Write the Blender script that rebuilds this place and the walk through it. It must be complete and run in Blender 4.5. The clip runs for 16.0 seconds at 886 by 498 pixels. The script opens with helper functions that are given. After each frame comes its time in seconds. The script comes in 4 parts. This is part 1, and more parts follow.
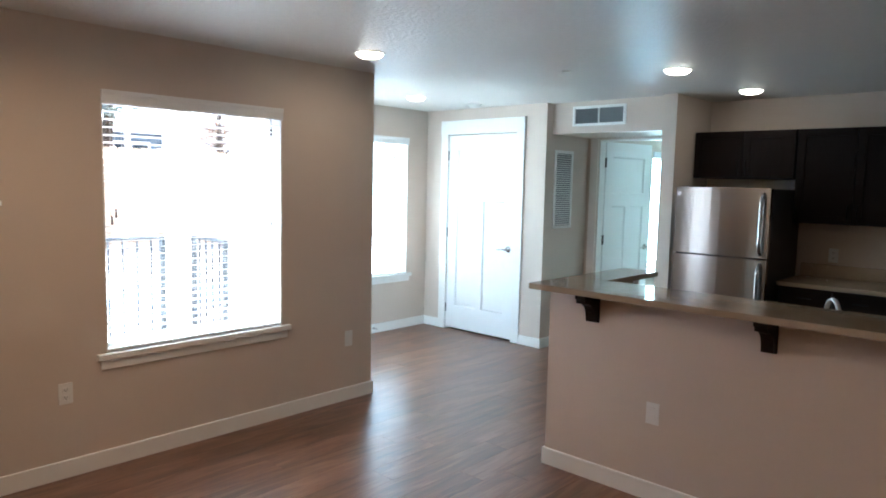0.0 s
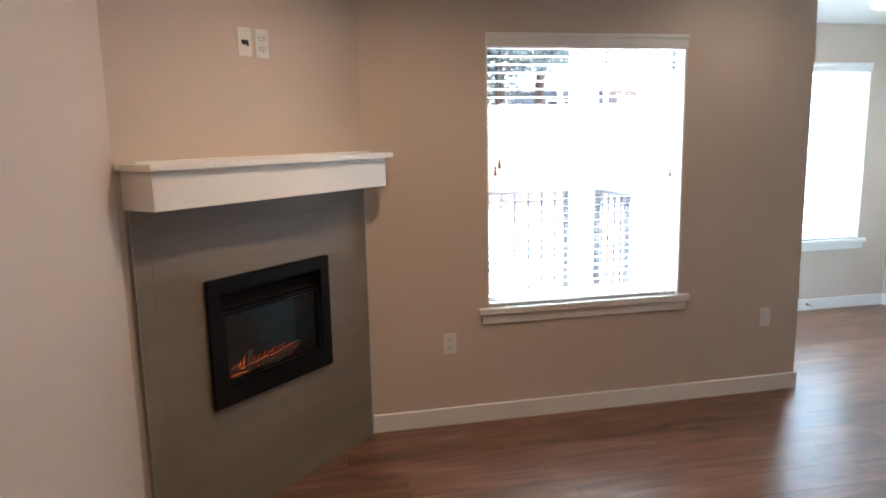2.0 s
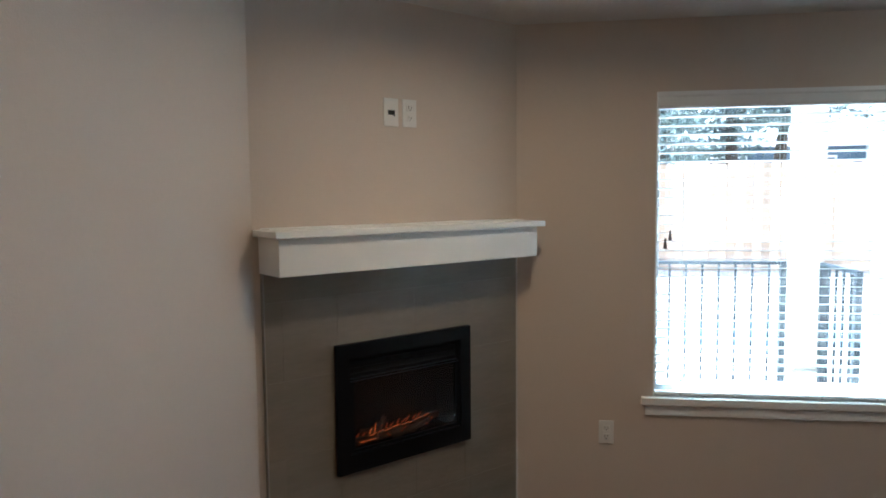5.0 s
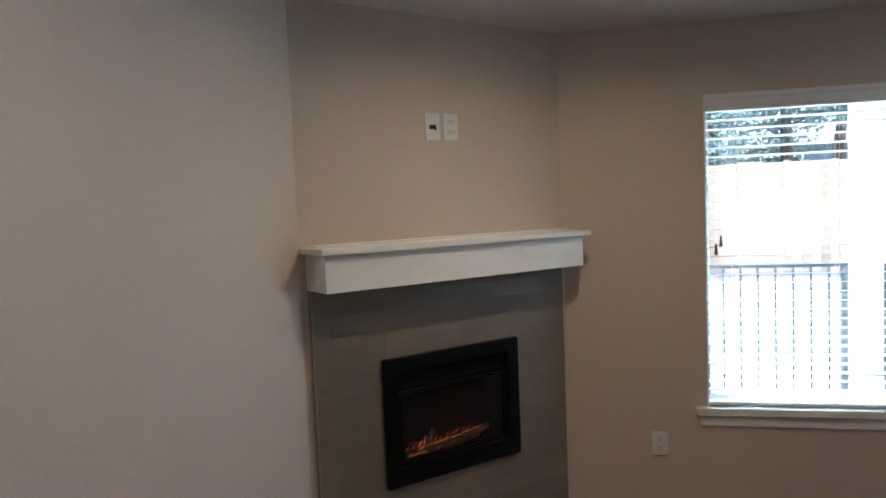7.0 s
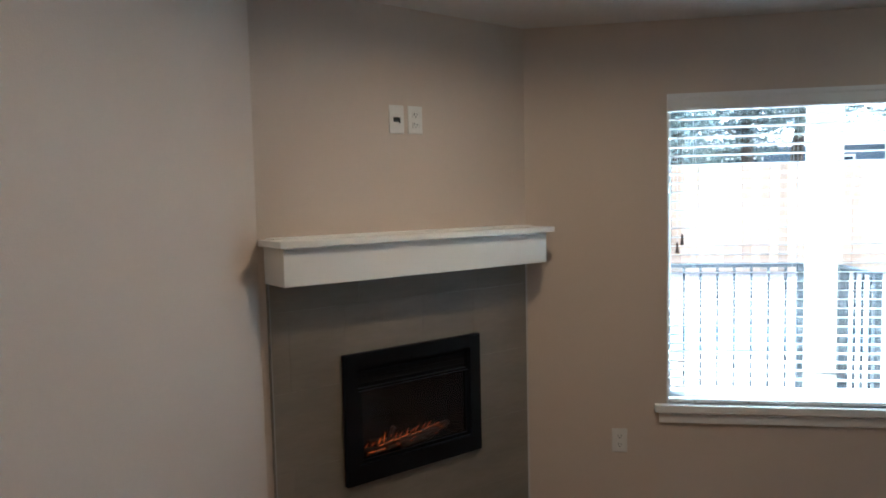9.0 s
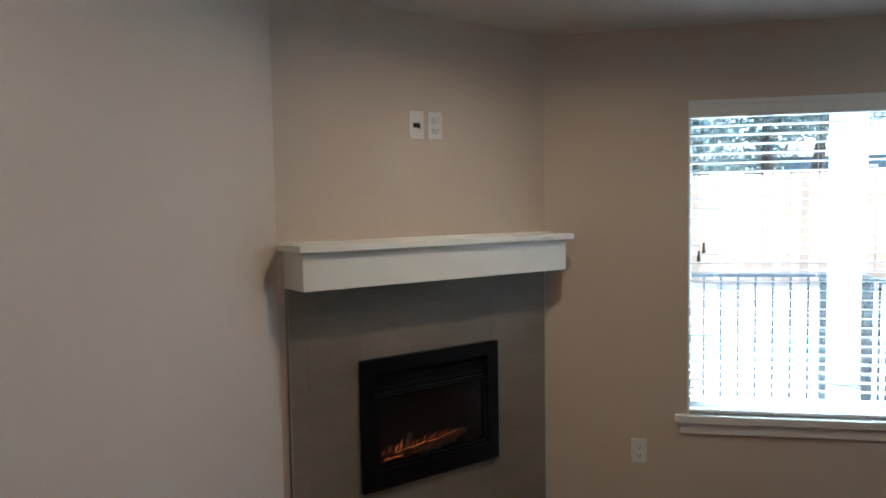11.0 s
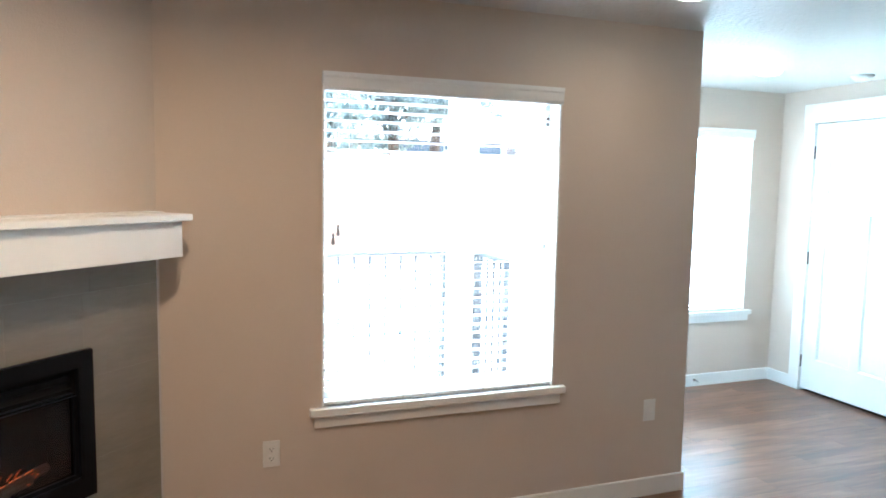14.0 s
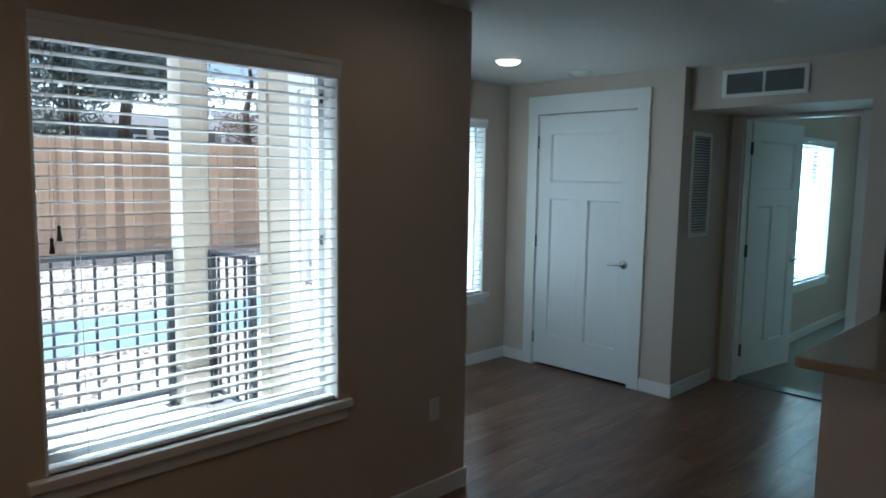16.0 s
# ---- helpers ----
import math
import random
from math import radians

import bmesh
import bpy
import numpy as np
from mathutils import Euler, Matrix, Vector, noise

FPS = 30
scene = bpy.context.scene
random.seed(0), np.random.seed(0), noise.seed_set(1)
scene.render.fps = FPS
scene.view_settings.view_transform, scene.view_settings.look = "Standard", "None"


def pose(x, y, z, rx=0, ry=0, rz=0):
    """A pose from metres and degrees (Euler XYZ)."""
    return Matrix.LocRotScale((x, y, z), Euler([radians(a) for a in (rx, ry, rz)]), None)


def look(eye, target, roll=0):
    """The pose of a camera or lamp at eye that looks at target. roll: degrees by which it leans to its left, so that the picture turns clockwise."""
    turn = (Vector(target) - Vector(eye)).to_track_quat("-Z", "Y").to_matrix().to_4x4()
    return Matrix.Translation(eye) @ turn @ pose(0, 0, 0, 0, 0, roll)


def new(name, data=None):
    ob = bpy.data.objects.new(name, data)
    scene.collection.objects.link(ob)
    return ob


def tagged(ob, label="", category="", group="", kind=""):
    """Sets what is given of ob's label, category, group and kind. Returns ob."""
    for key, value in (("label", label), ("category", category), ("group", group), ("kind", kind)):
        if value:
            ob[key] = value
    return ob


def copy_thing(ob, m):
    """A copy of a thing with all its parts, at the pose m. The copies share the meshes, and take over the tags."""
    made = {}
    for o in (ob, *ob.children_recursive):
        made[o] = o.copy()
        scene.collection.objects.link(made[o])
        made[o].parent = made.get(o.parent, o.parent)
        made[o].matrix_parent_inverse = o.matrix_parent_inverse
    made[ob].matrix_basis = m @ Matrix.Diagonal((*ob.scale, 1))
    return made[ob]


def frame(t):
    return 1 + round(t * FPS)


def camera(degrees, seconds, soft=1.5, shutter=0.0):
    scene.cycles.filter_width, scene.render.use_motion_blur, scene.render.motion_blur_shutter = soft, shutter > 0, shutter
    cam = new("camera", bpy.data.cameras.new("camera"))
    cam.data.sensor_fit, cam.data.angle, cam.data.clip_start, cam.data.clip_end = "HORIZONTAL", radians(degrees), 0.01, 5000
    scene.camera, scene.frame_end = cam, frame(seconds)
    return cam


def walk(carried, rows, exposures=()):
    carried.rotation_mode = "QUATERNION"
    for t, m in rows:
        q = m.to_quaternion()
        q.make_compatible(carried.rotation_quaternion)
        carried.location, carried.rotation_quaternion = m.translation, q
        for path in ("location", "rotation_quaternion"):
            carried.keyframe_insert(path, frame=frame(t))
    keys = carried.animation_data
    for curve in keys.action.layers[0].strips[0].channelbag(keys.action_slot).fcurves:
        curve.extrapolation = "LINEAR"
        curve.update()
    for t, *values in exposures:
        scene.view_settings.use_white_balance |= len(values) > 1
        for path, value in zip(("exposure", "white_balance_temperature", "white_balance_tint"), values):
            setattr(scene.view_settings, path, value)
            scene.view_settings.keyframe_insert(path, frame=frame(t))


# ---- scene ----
cam = camera(66.3, 16.0, 1.8, 0.0)
PATH = [
    (0, (-3.39, -3.861, 1.629), (-1.928, -2.51, 1.434), 1.3),
    (0.5, (-3.282, -3.764, 1.613), (-1.996, -2.256, 1.351), -2.0),
    (1, (-3.166, -3.657, 1.58), (-2.224, -1.915, 1.304), -3.4),
    (1.5, (-2.982, -3.585, 1.585), (-2.277, -1.734, 1.31), -0.9),
    (2, (-2.906, -3.463, 1.566), (-2.503, -1.531, 1.24), -1.2),
    (2.5, (-2.792, -3.343, 1.555), (-2.586, -1.378, 1.244), 0.7),
    (3, (-2.751, -3.233, 1.558), (-2.693, -1.262, 1.224), -0.1),
    (3.5, (-2.513, -3.301, 1.559), (-2.768, -1.369, 1.109), 0.6),
    (4, (-2.495, -3.297, 1.57), (-2.749, -1.335, 1.278), -1.0),
    (4.5, (-2.514, -3.301, 1.598), (-2.757, -1.323, 1.428), -0.4),
    (7, (-2.496, -3.303, 1.634), (-2.898, -1.348, 1.506), -2.3),
    (7.5, (-2.484, -3.309, 1.627), (-2.861, -1.347, 1.528), -2.8),
    (8, (-2.465, -3.299, 1.634), (-2.83, -1.336, 1.518), -3.5),
    (8.5, (-2.458, -3.298, 1.624), (-2.847, -1.339, 1.529), -3.5),
    (9, (-2.487, -3.268, 1.625), (-2.792, -1.296, 1.483), -1.3),
    (11.5, (-2.505, -3.259, 1.613), (-2.861, -1.294, 1.5), -0.9),
    (12, (-2.511, -3.252, 1.634), (-2.766, -1.277, 1.448), -0.1),
    (12.5, (-2.514, -3.207, 1.623), (-2.382, -1.222, 1.412), -0.2),
    (13, (-2.52, -3.138, 1.617), (-2.166, -1.183, 1.393), -0.2),
    (13.5, (-2.486, -3.012, 1.639), (-1.991, -1.084, 1.443), 0.2),
    (14, (-2.433, -2.889, 1.629), (-1.757, -1.016, 1.436), 1.0),
    (14.5, (-2.423, -2.791, 1.608), (-1.646, -0.959, 1.411), 0.0),
    (15, (-2.494, -2.582, 1.663), (-1.458, -0.882, 1.478), -0.6),
    (15.5, (-2.538, -2.462, 1.626), (-1.278, -0.927, 1.387), 0.0),
    (16, (-2.513, -2.339, 1.614), (-1.108, -0.932, 1.403), 0.9),
]
EXPOSURES = [(0, 3.4, 5030, 1), (1.5, 3.5, 5200, 4), (2, 3.45, 5120, 4), (2.5, 3.2, 4700, -3), (3.5, 2.9, 4510, -7), (4.5, 2.88, 4480, -8), (7, 2.85, 4550, -6), (12, 2.85, 4480, -8), (12.5, 2.97, 4500, -7), (13, 3.48, 4550, -6), (13.5, 3.83, 4610, -6), (14, 3.88, 4790, -3), (14.5, 3.45, 4840, -3), (15, 2.75, 4880, -4), (15.5, 2.13, 4880, -4), (16, 1.05, 4880, -4)]
walk(cam, [(t, look(eye, target, roll)) for t, eye, target, roll in PATH], EXPOSURES)

# ---- daylight ----
SUN_UP, SUN_TURN = 70.0, -36.0
world = bpy.data.worlds.new("sky")
scene.world = world
world.use_nodes = True
wn = world.node_tree.nodes
sky = wn.new("ShaderNodeTexSky")
sky.sky_type = "NISHITA"
sky.sun_disc = False
sky.sun_elevation, sky.sun_rotation = radians(SUN_UP), radians(SUN_TURN)
sky.air_density, sky.dust_density, sky.ozone_density = 0.8, 6.0, 0.5
wn["Background"].inputs["Strength"].default_value = 0.15
world.node_tree.links.new(sky.outputs[0], wn["Background"].inputs["Color"])
sun = new("sun", bpy.data.lights.new("sun", "SUN"))
sun.data.energy, sun.data.angle, sun.data.color = 5.0, radians(1.0), (1.0, 0.95, 0.87)
az = radians(SUN_TURN)
toward = Vector((math.sin(az) * math.cos(radians(SUN_UP)), math.cos(az) * math.cos(radians(SUN_UP)), math.sin(radians(SUN_UP))))
sun.matrix_world = look(toward * 60, (0, 0, 0))
LAMP_WATTS, LAMP_COLOUR = 0.60, (1.0, 0.58, 0.30)


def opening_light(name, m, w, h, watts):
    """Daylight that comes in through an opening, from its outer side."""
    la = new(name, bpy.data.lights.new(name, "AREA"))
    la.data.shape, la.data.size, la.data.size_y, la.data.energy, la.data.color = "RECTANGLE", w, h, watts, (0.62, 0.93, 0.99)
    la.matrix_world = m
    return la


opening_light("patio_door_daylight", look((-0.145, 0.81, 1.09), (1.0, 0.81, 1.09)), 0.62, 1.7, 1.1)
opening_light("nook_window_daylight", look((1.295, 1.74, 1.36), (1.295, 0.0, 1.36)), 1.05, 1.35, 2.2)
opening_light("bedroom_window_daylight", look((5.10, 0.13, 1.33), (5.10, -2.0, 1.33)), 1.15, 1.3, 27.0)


# ---- materials ----
def material(name, colour, rough=0.5, metal=0.0, vary=0.08, scale=6.0, fine=0.04, fine_scale=60.0, bump=0.0, bump_scale=120.0,
             stretch=(1, 1, 1), spec=0.5, per_object=0.0, coat=0.0, relief=0.004):
    """A plain painted or natural surface: colour varied at two scales, fine relief, slight changes of gloss."""
    m = bpy.data.materials.new(name)
    m.use_nodes = True
    n, l = m.node_tree.nodes, m.node_tree.links
    b = n["Principled BSDF"]
    tc = n.new("ShaderNodeTexCoord")
    mp = n.new("ShaderNodeMapping")
    mp.inputs["Scale"].default_value = stretch
    l.new(tc.outputs["Object"], mp.inputs["Vector"])

    def grain(s, detail):
        t = n.new("ShaderNodeTexNoise")
        t.inputs["Scale"].default_value, t.inputs["Detail"].default_value = s, detail
        l.new(mp.outputs[0], t.inputs["Vector"])
        return t

    def maths(op, a, b2):
        k = n.new("ShaderNodeMath")
        k.operation = op
        for i, v in enumerate((a, b2)):
            if isinstance(v, (int, float)):
                k.inputs[i].default_value = v
            else:
                l.new(v, k.inputs[i])
        return k.outputs[0]

    g1, g2 = grain(scale, 4), grain(fine_scale, 3)
    f = maths("ADD", maths("MULTIPLY", maths("SUBTRACT", g1.outputs[0], 0.5), 2 * vary),
              maths("MULTIPLY", maths("SUBTRACT", g2.outputs[0], 0.5), 2 * fine))
    if per_object:
        info = n.new("ShaderNodeObjectInfo")
        f = maths("ADD", f, maths("MULTIPLY", maths("SUBTRACT", info.outputs["Random"], 0.5), 2 * per_object))
    f = maths("ADD", f, 1.0)
    mul = n.new("ShaderNodeVectorMath")
    mul.operation = "SCALE"
    mul.inputs[0].default_value = colour
    l.new(f, mul.inputs["Scale"])
    l.new(mul.outputs[0], b.inputs["Base Color"])
    r = maths("ADD", maths("MULTIPLY", maths("SUBTRACT", g1.outputs[0], 0.5), 0.12), rough)
    l.new(r, b.inputs["Roughness"])
    b.inputs["Metallic"].default_value = metal
    b.inputs["Specular IOR Level"].default_value = spec
    b.inputs["Coat Weight"].default_value = coat
    if bump:
        t = grain(bump_scale, 2)
        bp = n.new("ShaderNodeBump")
        bp.inputs["Strength"].default_value, bp.inputs["Distance"].default_value = bump, relief
        l.new(t.outputs[0], bp.inputs["Height"])
        l.new(bp.outputs[0], b.inputs["Normal"])
    return m


def wood_floor():
    """Brown walnut-look vinyl planks, long streaks along x, each plank its own tone."""
    m = bpy.data.materials.new("walnut_plank")
    m.use_nodes = True
    n, l = m.node_tree.nodes, m.node_tree.links
    b = n["Principled BSDF"]
    tc, info = n.new("ShaderNodeTexCoord"), n.new("ShaderNodeObjectInfo")
    off = n.new("ShaderNodeVectorMath")
    off.operation = "SCALE"
    l.new(info.outputs["Random"], off.inputs["Scale"])
    off.inputs[0].default_value = (37.0, 53.0, 11.0)
    add = n.new("ShaderNodeVectorMath")
    l.new(tc.outputs["Object"], add.inputs[0])
    l.new(off.outputs[0], add.inputs[1])
    out = []
    for st, sc, det, dist in (((1.0, 5.5, 1), 1.7, 5, 1.0), ((1.6, 30.0, 1), 3.0, 4, 0.3), ((1.0, 3.0, 1), 1.2, 2, 0.0)):
        mp = n.new("ShaderNodeMapping")
        mp.inputs["Scale"].default_value = st
        l.new(add.outputs[0], mp.inputs["Vector"])
        t = n.new("ShaderNodeTexNoise")
        t.inputs["Scale"].default_value, t.inputs["Detail"].default_value, t.inputs["Distortion"].default_value = sc, det, dist
        l.new(mp.outputs[0], t.inputs["Vector"])
        out.append(t.outputs[0])
    mix = n.new("ShaderNodeMix")
    l.new(out[0], mix.inputs[2])
    l.new(out[1], mix.inputs[3])
    mix.inputs[0].default_value = 0.28
    ramp = n.new("ShaderNodeValToRGB")
    el = ramp.color_ramp.elements
    el[0].position, el[0].color = 0.30, (0.054, 0.022, 0.012, 1)
    el[1].position, el[1].color = 0.72, (0.30, 0.172, 0.108, 1)
    mid = el.new(0.5)
    mid.color = (0.165, 0.077, 0.043, 1)
    l.new(mix.outputs[0], ramp.inputs[0])
    tone = n.new("ShaderNodeMapRange")
    tone.inputs["To Min"].default_value, tone.inputs["To Max"].default_value = 0.88, 1.12
    l.new(info.outputs["Random"], tone.inputs[0])
    mul = n.new("ShaderNodeVectorMath")
    mul.operation = "SCALE"
    l.new(ramp.outputs[0], mul.inputs[0])
    l.new(tone.outputs[0], mul.inputs["Scale"])
    l.new(mul.outputs[0], b.inputs["Base Color"])
    b.inputs["Specular IOR Level"].default_value = 0.85
    rr = n.new("ShaderNodeMapRange")
    rr.inputs["To Min"].default_value, rr.inputs["To Max"].default_value = 0.24, 0.42
    l.new(out[0], rr.inputs[0])
    l.new(rr.outputs[0], b.inputs["Roughness"])
    bp = n.new("ShaderNodeBump")
    bp.inputs["Strength"].default_value, bp.inputs["Distance"].default_value = 0.22, 0.003
    l.new(out[0], bp.inputs["Height"])
    l.new(bp.outputs[0], b.inputs["Normal"])
    return m


def glass(name, tint=(1, 1, 1), rough=0.0):
    m = bpy.data.materials.new(name)
    m.use_nodes = True
    b = m.node_tree.nodes["Principled BSDF"]
    b.inputs["Base Color"].default_value = (*tint, 1)
    b.inputs["Transmission Weight"].default_value, b.inputs["Roughness"].default_value, b.inputs["IOR"].default_value = 1.0, rough, 1.45
    return m


def smoked(name):
    """A thin dark screen: light goes straight through, with a weak mirror on top."""
    m = bpy.data.materials.new(name)
    m.use_nodes = True
    n, l = m.node_tree.nodes, m.node_tree.links
    tr, gl, mx = n.new("ShaderNodeBsdfTransparent"), n.new("ShaderNodeBsdfGlossy"), n.new("ShaderNodeMixShader")
    tr.inputs["Color"].default_value = (0.80, 0.79, 0.78, 1)
    gl.inputs["Color"].default_value, gl.inputs["Roughness"].default_value = (0.85, 0.9, 1.0, 1), 0.02
    mx.inputs[0].default_value = 0.045
    l.new(tr.outputs[0], mx.inputs[1])
    l.new(gl.outputs[0], mx.inputs[2])
    l.new(mx.outputs[0], n["Material Output"].inputs["Surface"])
    return m


def glow(name, colour, strength):
    m = bpy.data.materials.new(name)
    m.use_nodes = True
    b = m.node_tree.nodes["Principled BSDF"]
    b.inputs["Base Color"].default_value = (*[0.4 * c for c in colour], 1)
    b.inputs["Emission Color"].default_value, b.inputs["Emission Strength"].default_value = (*colour, 1), strength
    return m


WALL = material("greige_wall_paint", (0.595, 0.508, 0.432), 0.62, vary=0.03, scale=1.2, fine=0.02, bump=0.25, bump_scale=170)
CEIL = material("knockdown_ceiling", (0.62, 0.59, 0.55), 0.5, vary=0.04, scale=2.0, fine=0.05, fine_scale=30, bump=0.8, bump_scale=46, relief=0.006)
TRIM = material("white_trim_paint", (0.80, 0.79, 0.76), 0.38, vary=0.02, scale=3, fine=0.01)
DOORW = material("white_door_paint", (0.80, 0.80, 0.79), 0.40, vary=0.02, scale=2, fine=0.015, bump=0.08, bump_scale=90, stretch=(1, 1, 0.2))
PLANK = wood_floor()
SUBFLOOR = material("dark_subfloor", (0.05, 0.035, 0.025), 0.8)
CARPET = material("beige_carpet", (0.36, 0.33, 0.29), 0.95, vary=0.12, scale=25, fine=0.2, fine_scale=300, bump=1.0, bump_scale=400)
TILE = material("grey_brown_stone_tile", (0.200, 0.168, 0.130), 0.46, vary=0.30, scale=3.4, fine=0.10, fine_scale=34, bump=0.25, bump_scale=60, stretch=(0.5, 0.5, 2.2), per_object=0.04)
GROUT = material("grey_grout", (0.19, 0.16, 0.125), 0.6)
EDGE = material("brushed_tile_edging", (0.30, 0.28, 0.25), 0.5, metal=0.3)
BEAD = material("pale_caulk_bead", (0.56, 0.50, 0.44), 0.6, vary=0.05, scale=8)
BLACK = material("satin_black_metal", (0.005, 0.005, 0.006), 0.4, vary=0.1, spec=0.12)
SOOT = material("black_firebox", (0.016, 0.015, 0.015), 0.9, spec=0.05)
LOG = material("charred_log", (0.07, 0.045, 0.03), 0.9, vary=0.5, scale=20, bump=1.0, bump_scale=40)
FLAME = glow("orange_flame_light", (1.0, 0.16, 0.02), 0.085)
EMBER = glow("red_ember_light", (1.0, 0.12, 0.015), 0.028)
PLASTIC = material("white_outlet_plastic", (0.76, 0.75, 0.72), 0.35, vary=0.01)
SLOT = material("dark_slot", (0.03, 0.03, 0.03), 0.7)
SLAT = material("white_blind_slat", (0.90, 0.91, 0.90), 0.4, vary=0.02)
CORD = material("grey_cord", (0.60, 0.60, 0.58), 0.8)
TASSEL = material("brown_tassel", (0.10, 0.07, 0.05), 0.6)
def translucent(m, colour, amount):
    """Lets part of the light through a thin slat."""
    n, l = m.node_tree.nodes, m.node_tree.links
    tr, mx = n.new("ShaderNodeBsdfTranslucent"), n.new("ShaderNodeMixShader")
    tr.inputs["Color"].default_value = (*colour, 1)
    mx.inputs[0].default_value = amount
    l.new(n["Principled BSDF"].outputs[0], mx.inputs[1])
    l.new(tr.outputs[0], mx.inputs[2])
    l.new(mx.outputs[0], n["Material Output"].inputs["Surface"])


translucent(SLAT, (0.97, 0.98, 0.97), 0.15)
RAIL = material("white_blind_rail", (0.82, 0.83, 0.83), 0.4, vary=0.02)
VINYL = material("white_vinyl", (0.84, 0.85, 0.86), 0.4, vary=0.02)
PANE = glass("clear_pane")
SMOKED = smoked("smoked_pane")
CHROME = material("satin_chrome", (0.72, 0.72, 0.72), 0.18, metal=1.0, vary=0.03)
BRONZE = material("dark_hinge_metal", (0.16, 0.15, 0.14), 0.4, metal=0.9)
STEEL = material("brushed_stainless_steel", (0.40, 0.39, 0.38), 0.22, metal=1.0, vary=0.05, stretch=(1, 1, 0.05), fine=0.08, fine_scale=220)
sn = STEEL.node_tree
tang = sn.nodes.new("ShaderNodeTangent")
tang.direction_type, tang.axis = "RADIAL", "Z"
sn.nodes["Principled BSDF"].inputs["Anisotropic"].default_value = 0.85
sn.nodes["Principled BSDF"].inputs["Anisotropic Rotation"].default_value = 0.25
sn.links.new(tang.outputs[0], sn.nodes["Principled BSDF"].inputs["Tangent"])
FRIDGE_SIDE = material("dark_grey_fridge_side", (0.055, 0.052, 0.05), 0.5)
ESPRESSO = material("espresso_wood", (0.011, 0.007, 0.006), 0.55, spec=0.1, vary=0.3, scale=5, fine=0.2, fine_scale=40, stretch=(4, 4, 0.4))
QUARTZ = material("speckled_beige_quartz", (0.34, 0.262, 0.185), 0.09, vary=0.06, scale=14, fine=0.22, fine_scale=240, spec=0.6)
SPLASH = material("tan_quartz_splash", (0.38, 0.30, 0.21), 0.25, vary=0.08, scale=14, fine=0.2, fine_scale=240)
FILTER = material("grey_vent_filter", (0.22, 0.225, 0.23), 0.8, vary=0.1, scale=30)
CONCRETE = material("pale_concrete", (0.74, 0.73, 0.70), 0.85, vary=0.1, scale=3, fine=0.06, bump=0.3, bump_scale=120)
PATH_MAT = material("grey_path_asphalt", (0.15, 0.195, 0.25), 0.85, vary=0.12, scale=4, fine=0.15, fine_scale=150, bump=0.4, bump_scale=200)
BARK = material("bark_mulch_ground", (0.34, 0.28, 0.24), 0.95, vary=0.3, scale=5, fine=0.4, fine_scale=70, bump=1.0, bump_scale=60)
CHIP = material("wood_chips", (0.48, 0.41, 0.36), 0.9, vary=0.35, scale=8, fine=0.3, fine_scale=30)
CEDAR = material("cedar_fence_board", (0.54, 0.37, 0.235), 0.8, vary=0.30, scale=2.2, fine=0.18, fine_scale=30, stretch=(6, 6, 0.5), per_object=0.3, bump=0.4, bump_scale=40)
STUCCO = material("cream_siding", (0.50, 0.455, 0.37), 0.8, vary=0.06, scale=4, bump=0.5, bump_scale=90)
IRON = material("dark_railing_paint", (0.032, 0.038, 0.045), 0.45, vary=0.1)
TRUNK = material("tree_bark", (0.10, 0.075, 0.055), 0.95, vary=0.4, scale=12, bump=1.0, bump_scale=30, stretch=(3, 3, 0.5))
LEAF = material("dark_green_needles", (0.19, 0.225, 0.20), 0.85, spec=0.1, vary=0.6, scale=2.5, fine=0.4, fine_scale=14)
LEAF_RUST = material("rusty_autumn_leaves", (0.16, 0.085, 0.045), 0.7, vary=0.5, scale=3, fine=0.4, fine_scale=14)
BLUEWALL = material("slate_blue_siding", (0.09, 0.12, 0.16), 0.8, vary=0.1, scale=3)
ROOFING = material("pale_grey_roofing", (0.50, 0.50, 0.50), 0.8, vary=0.15, scale=6)
DARKPANE = material("dark_window_pane", (0.02, 0.03, 0.04), 0.1)


# ---- building helpers ----
def box(bm, x0, x1, y0, y1, z0, z1, bevel=0.0):
    g = bmesh.ops.create_cube(bm, size=1.0)
    vs = g["verts"]
    bmesh.ops.scale(bm, vec=(abs(x1 - x0), abs(y1 - y0), abs(z1 - z0)), verts=vs)
    bmesh.ops.translate(bm, vec=((x0 + x1) / 2, (y0 + y1) / 2, (z0 + z1) / 2), verts=vs)
    if bevel:
        es = list({e for v in vs for e in v.link_edges})
        bmesh.ops.bevel(bm, geom=es, offset=bevel, segments=2, profile=0.5, affect="EDGES")
    return bm


def rod(bm, a, b, r0, r1=None, sides=10, caps=True):
    a, b = Vector(a), Vector(b)
    d = b - a
    g = bmesh.ops.create_cone(bm, cap_ends=caps, segments=sides, radius1=r0, radius2=r0 if r1 is None else r1, depth=d.length)
    m = Matrix.Translation((a + b) / 2) @ d.to_track_quat("Z", "Y").to_matrix().to_4x4()
    bmesh.ops.transform(bm, matrix=m, verts=g["verts"])
    return bm


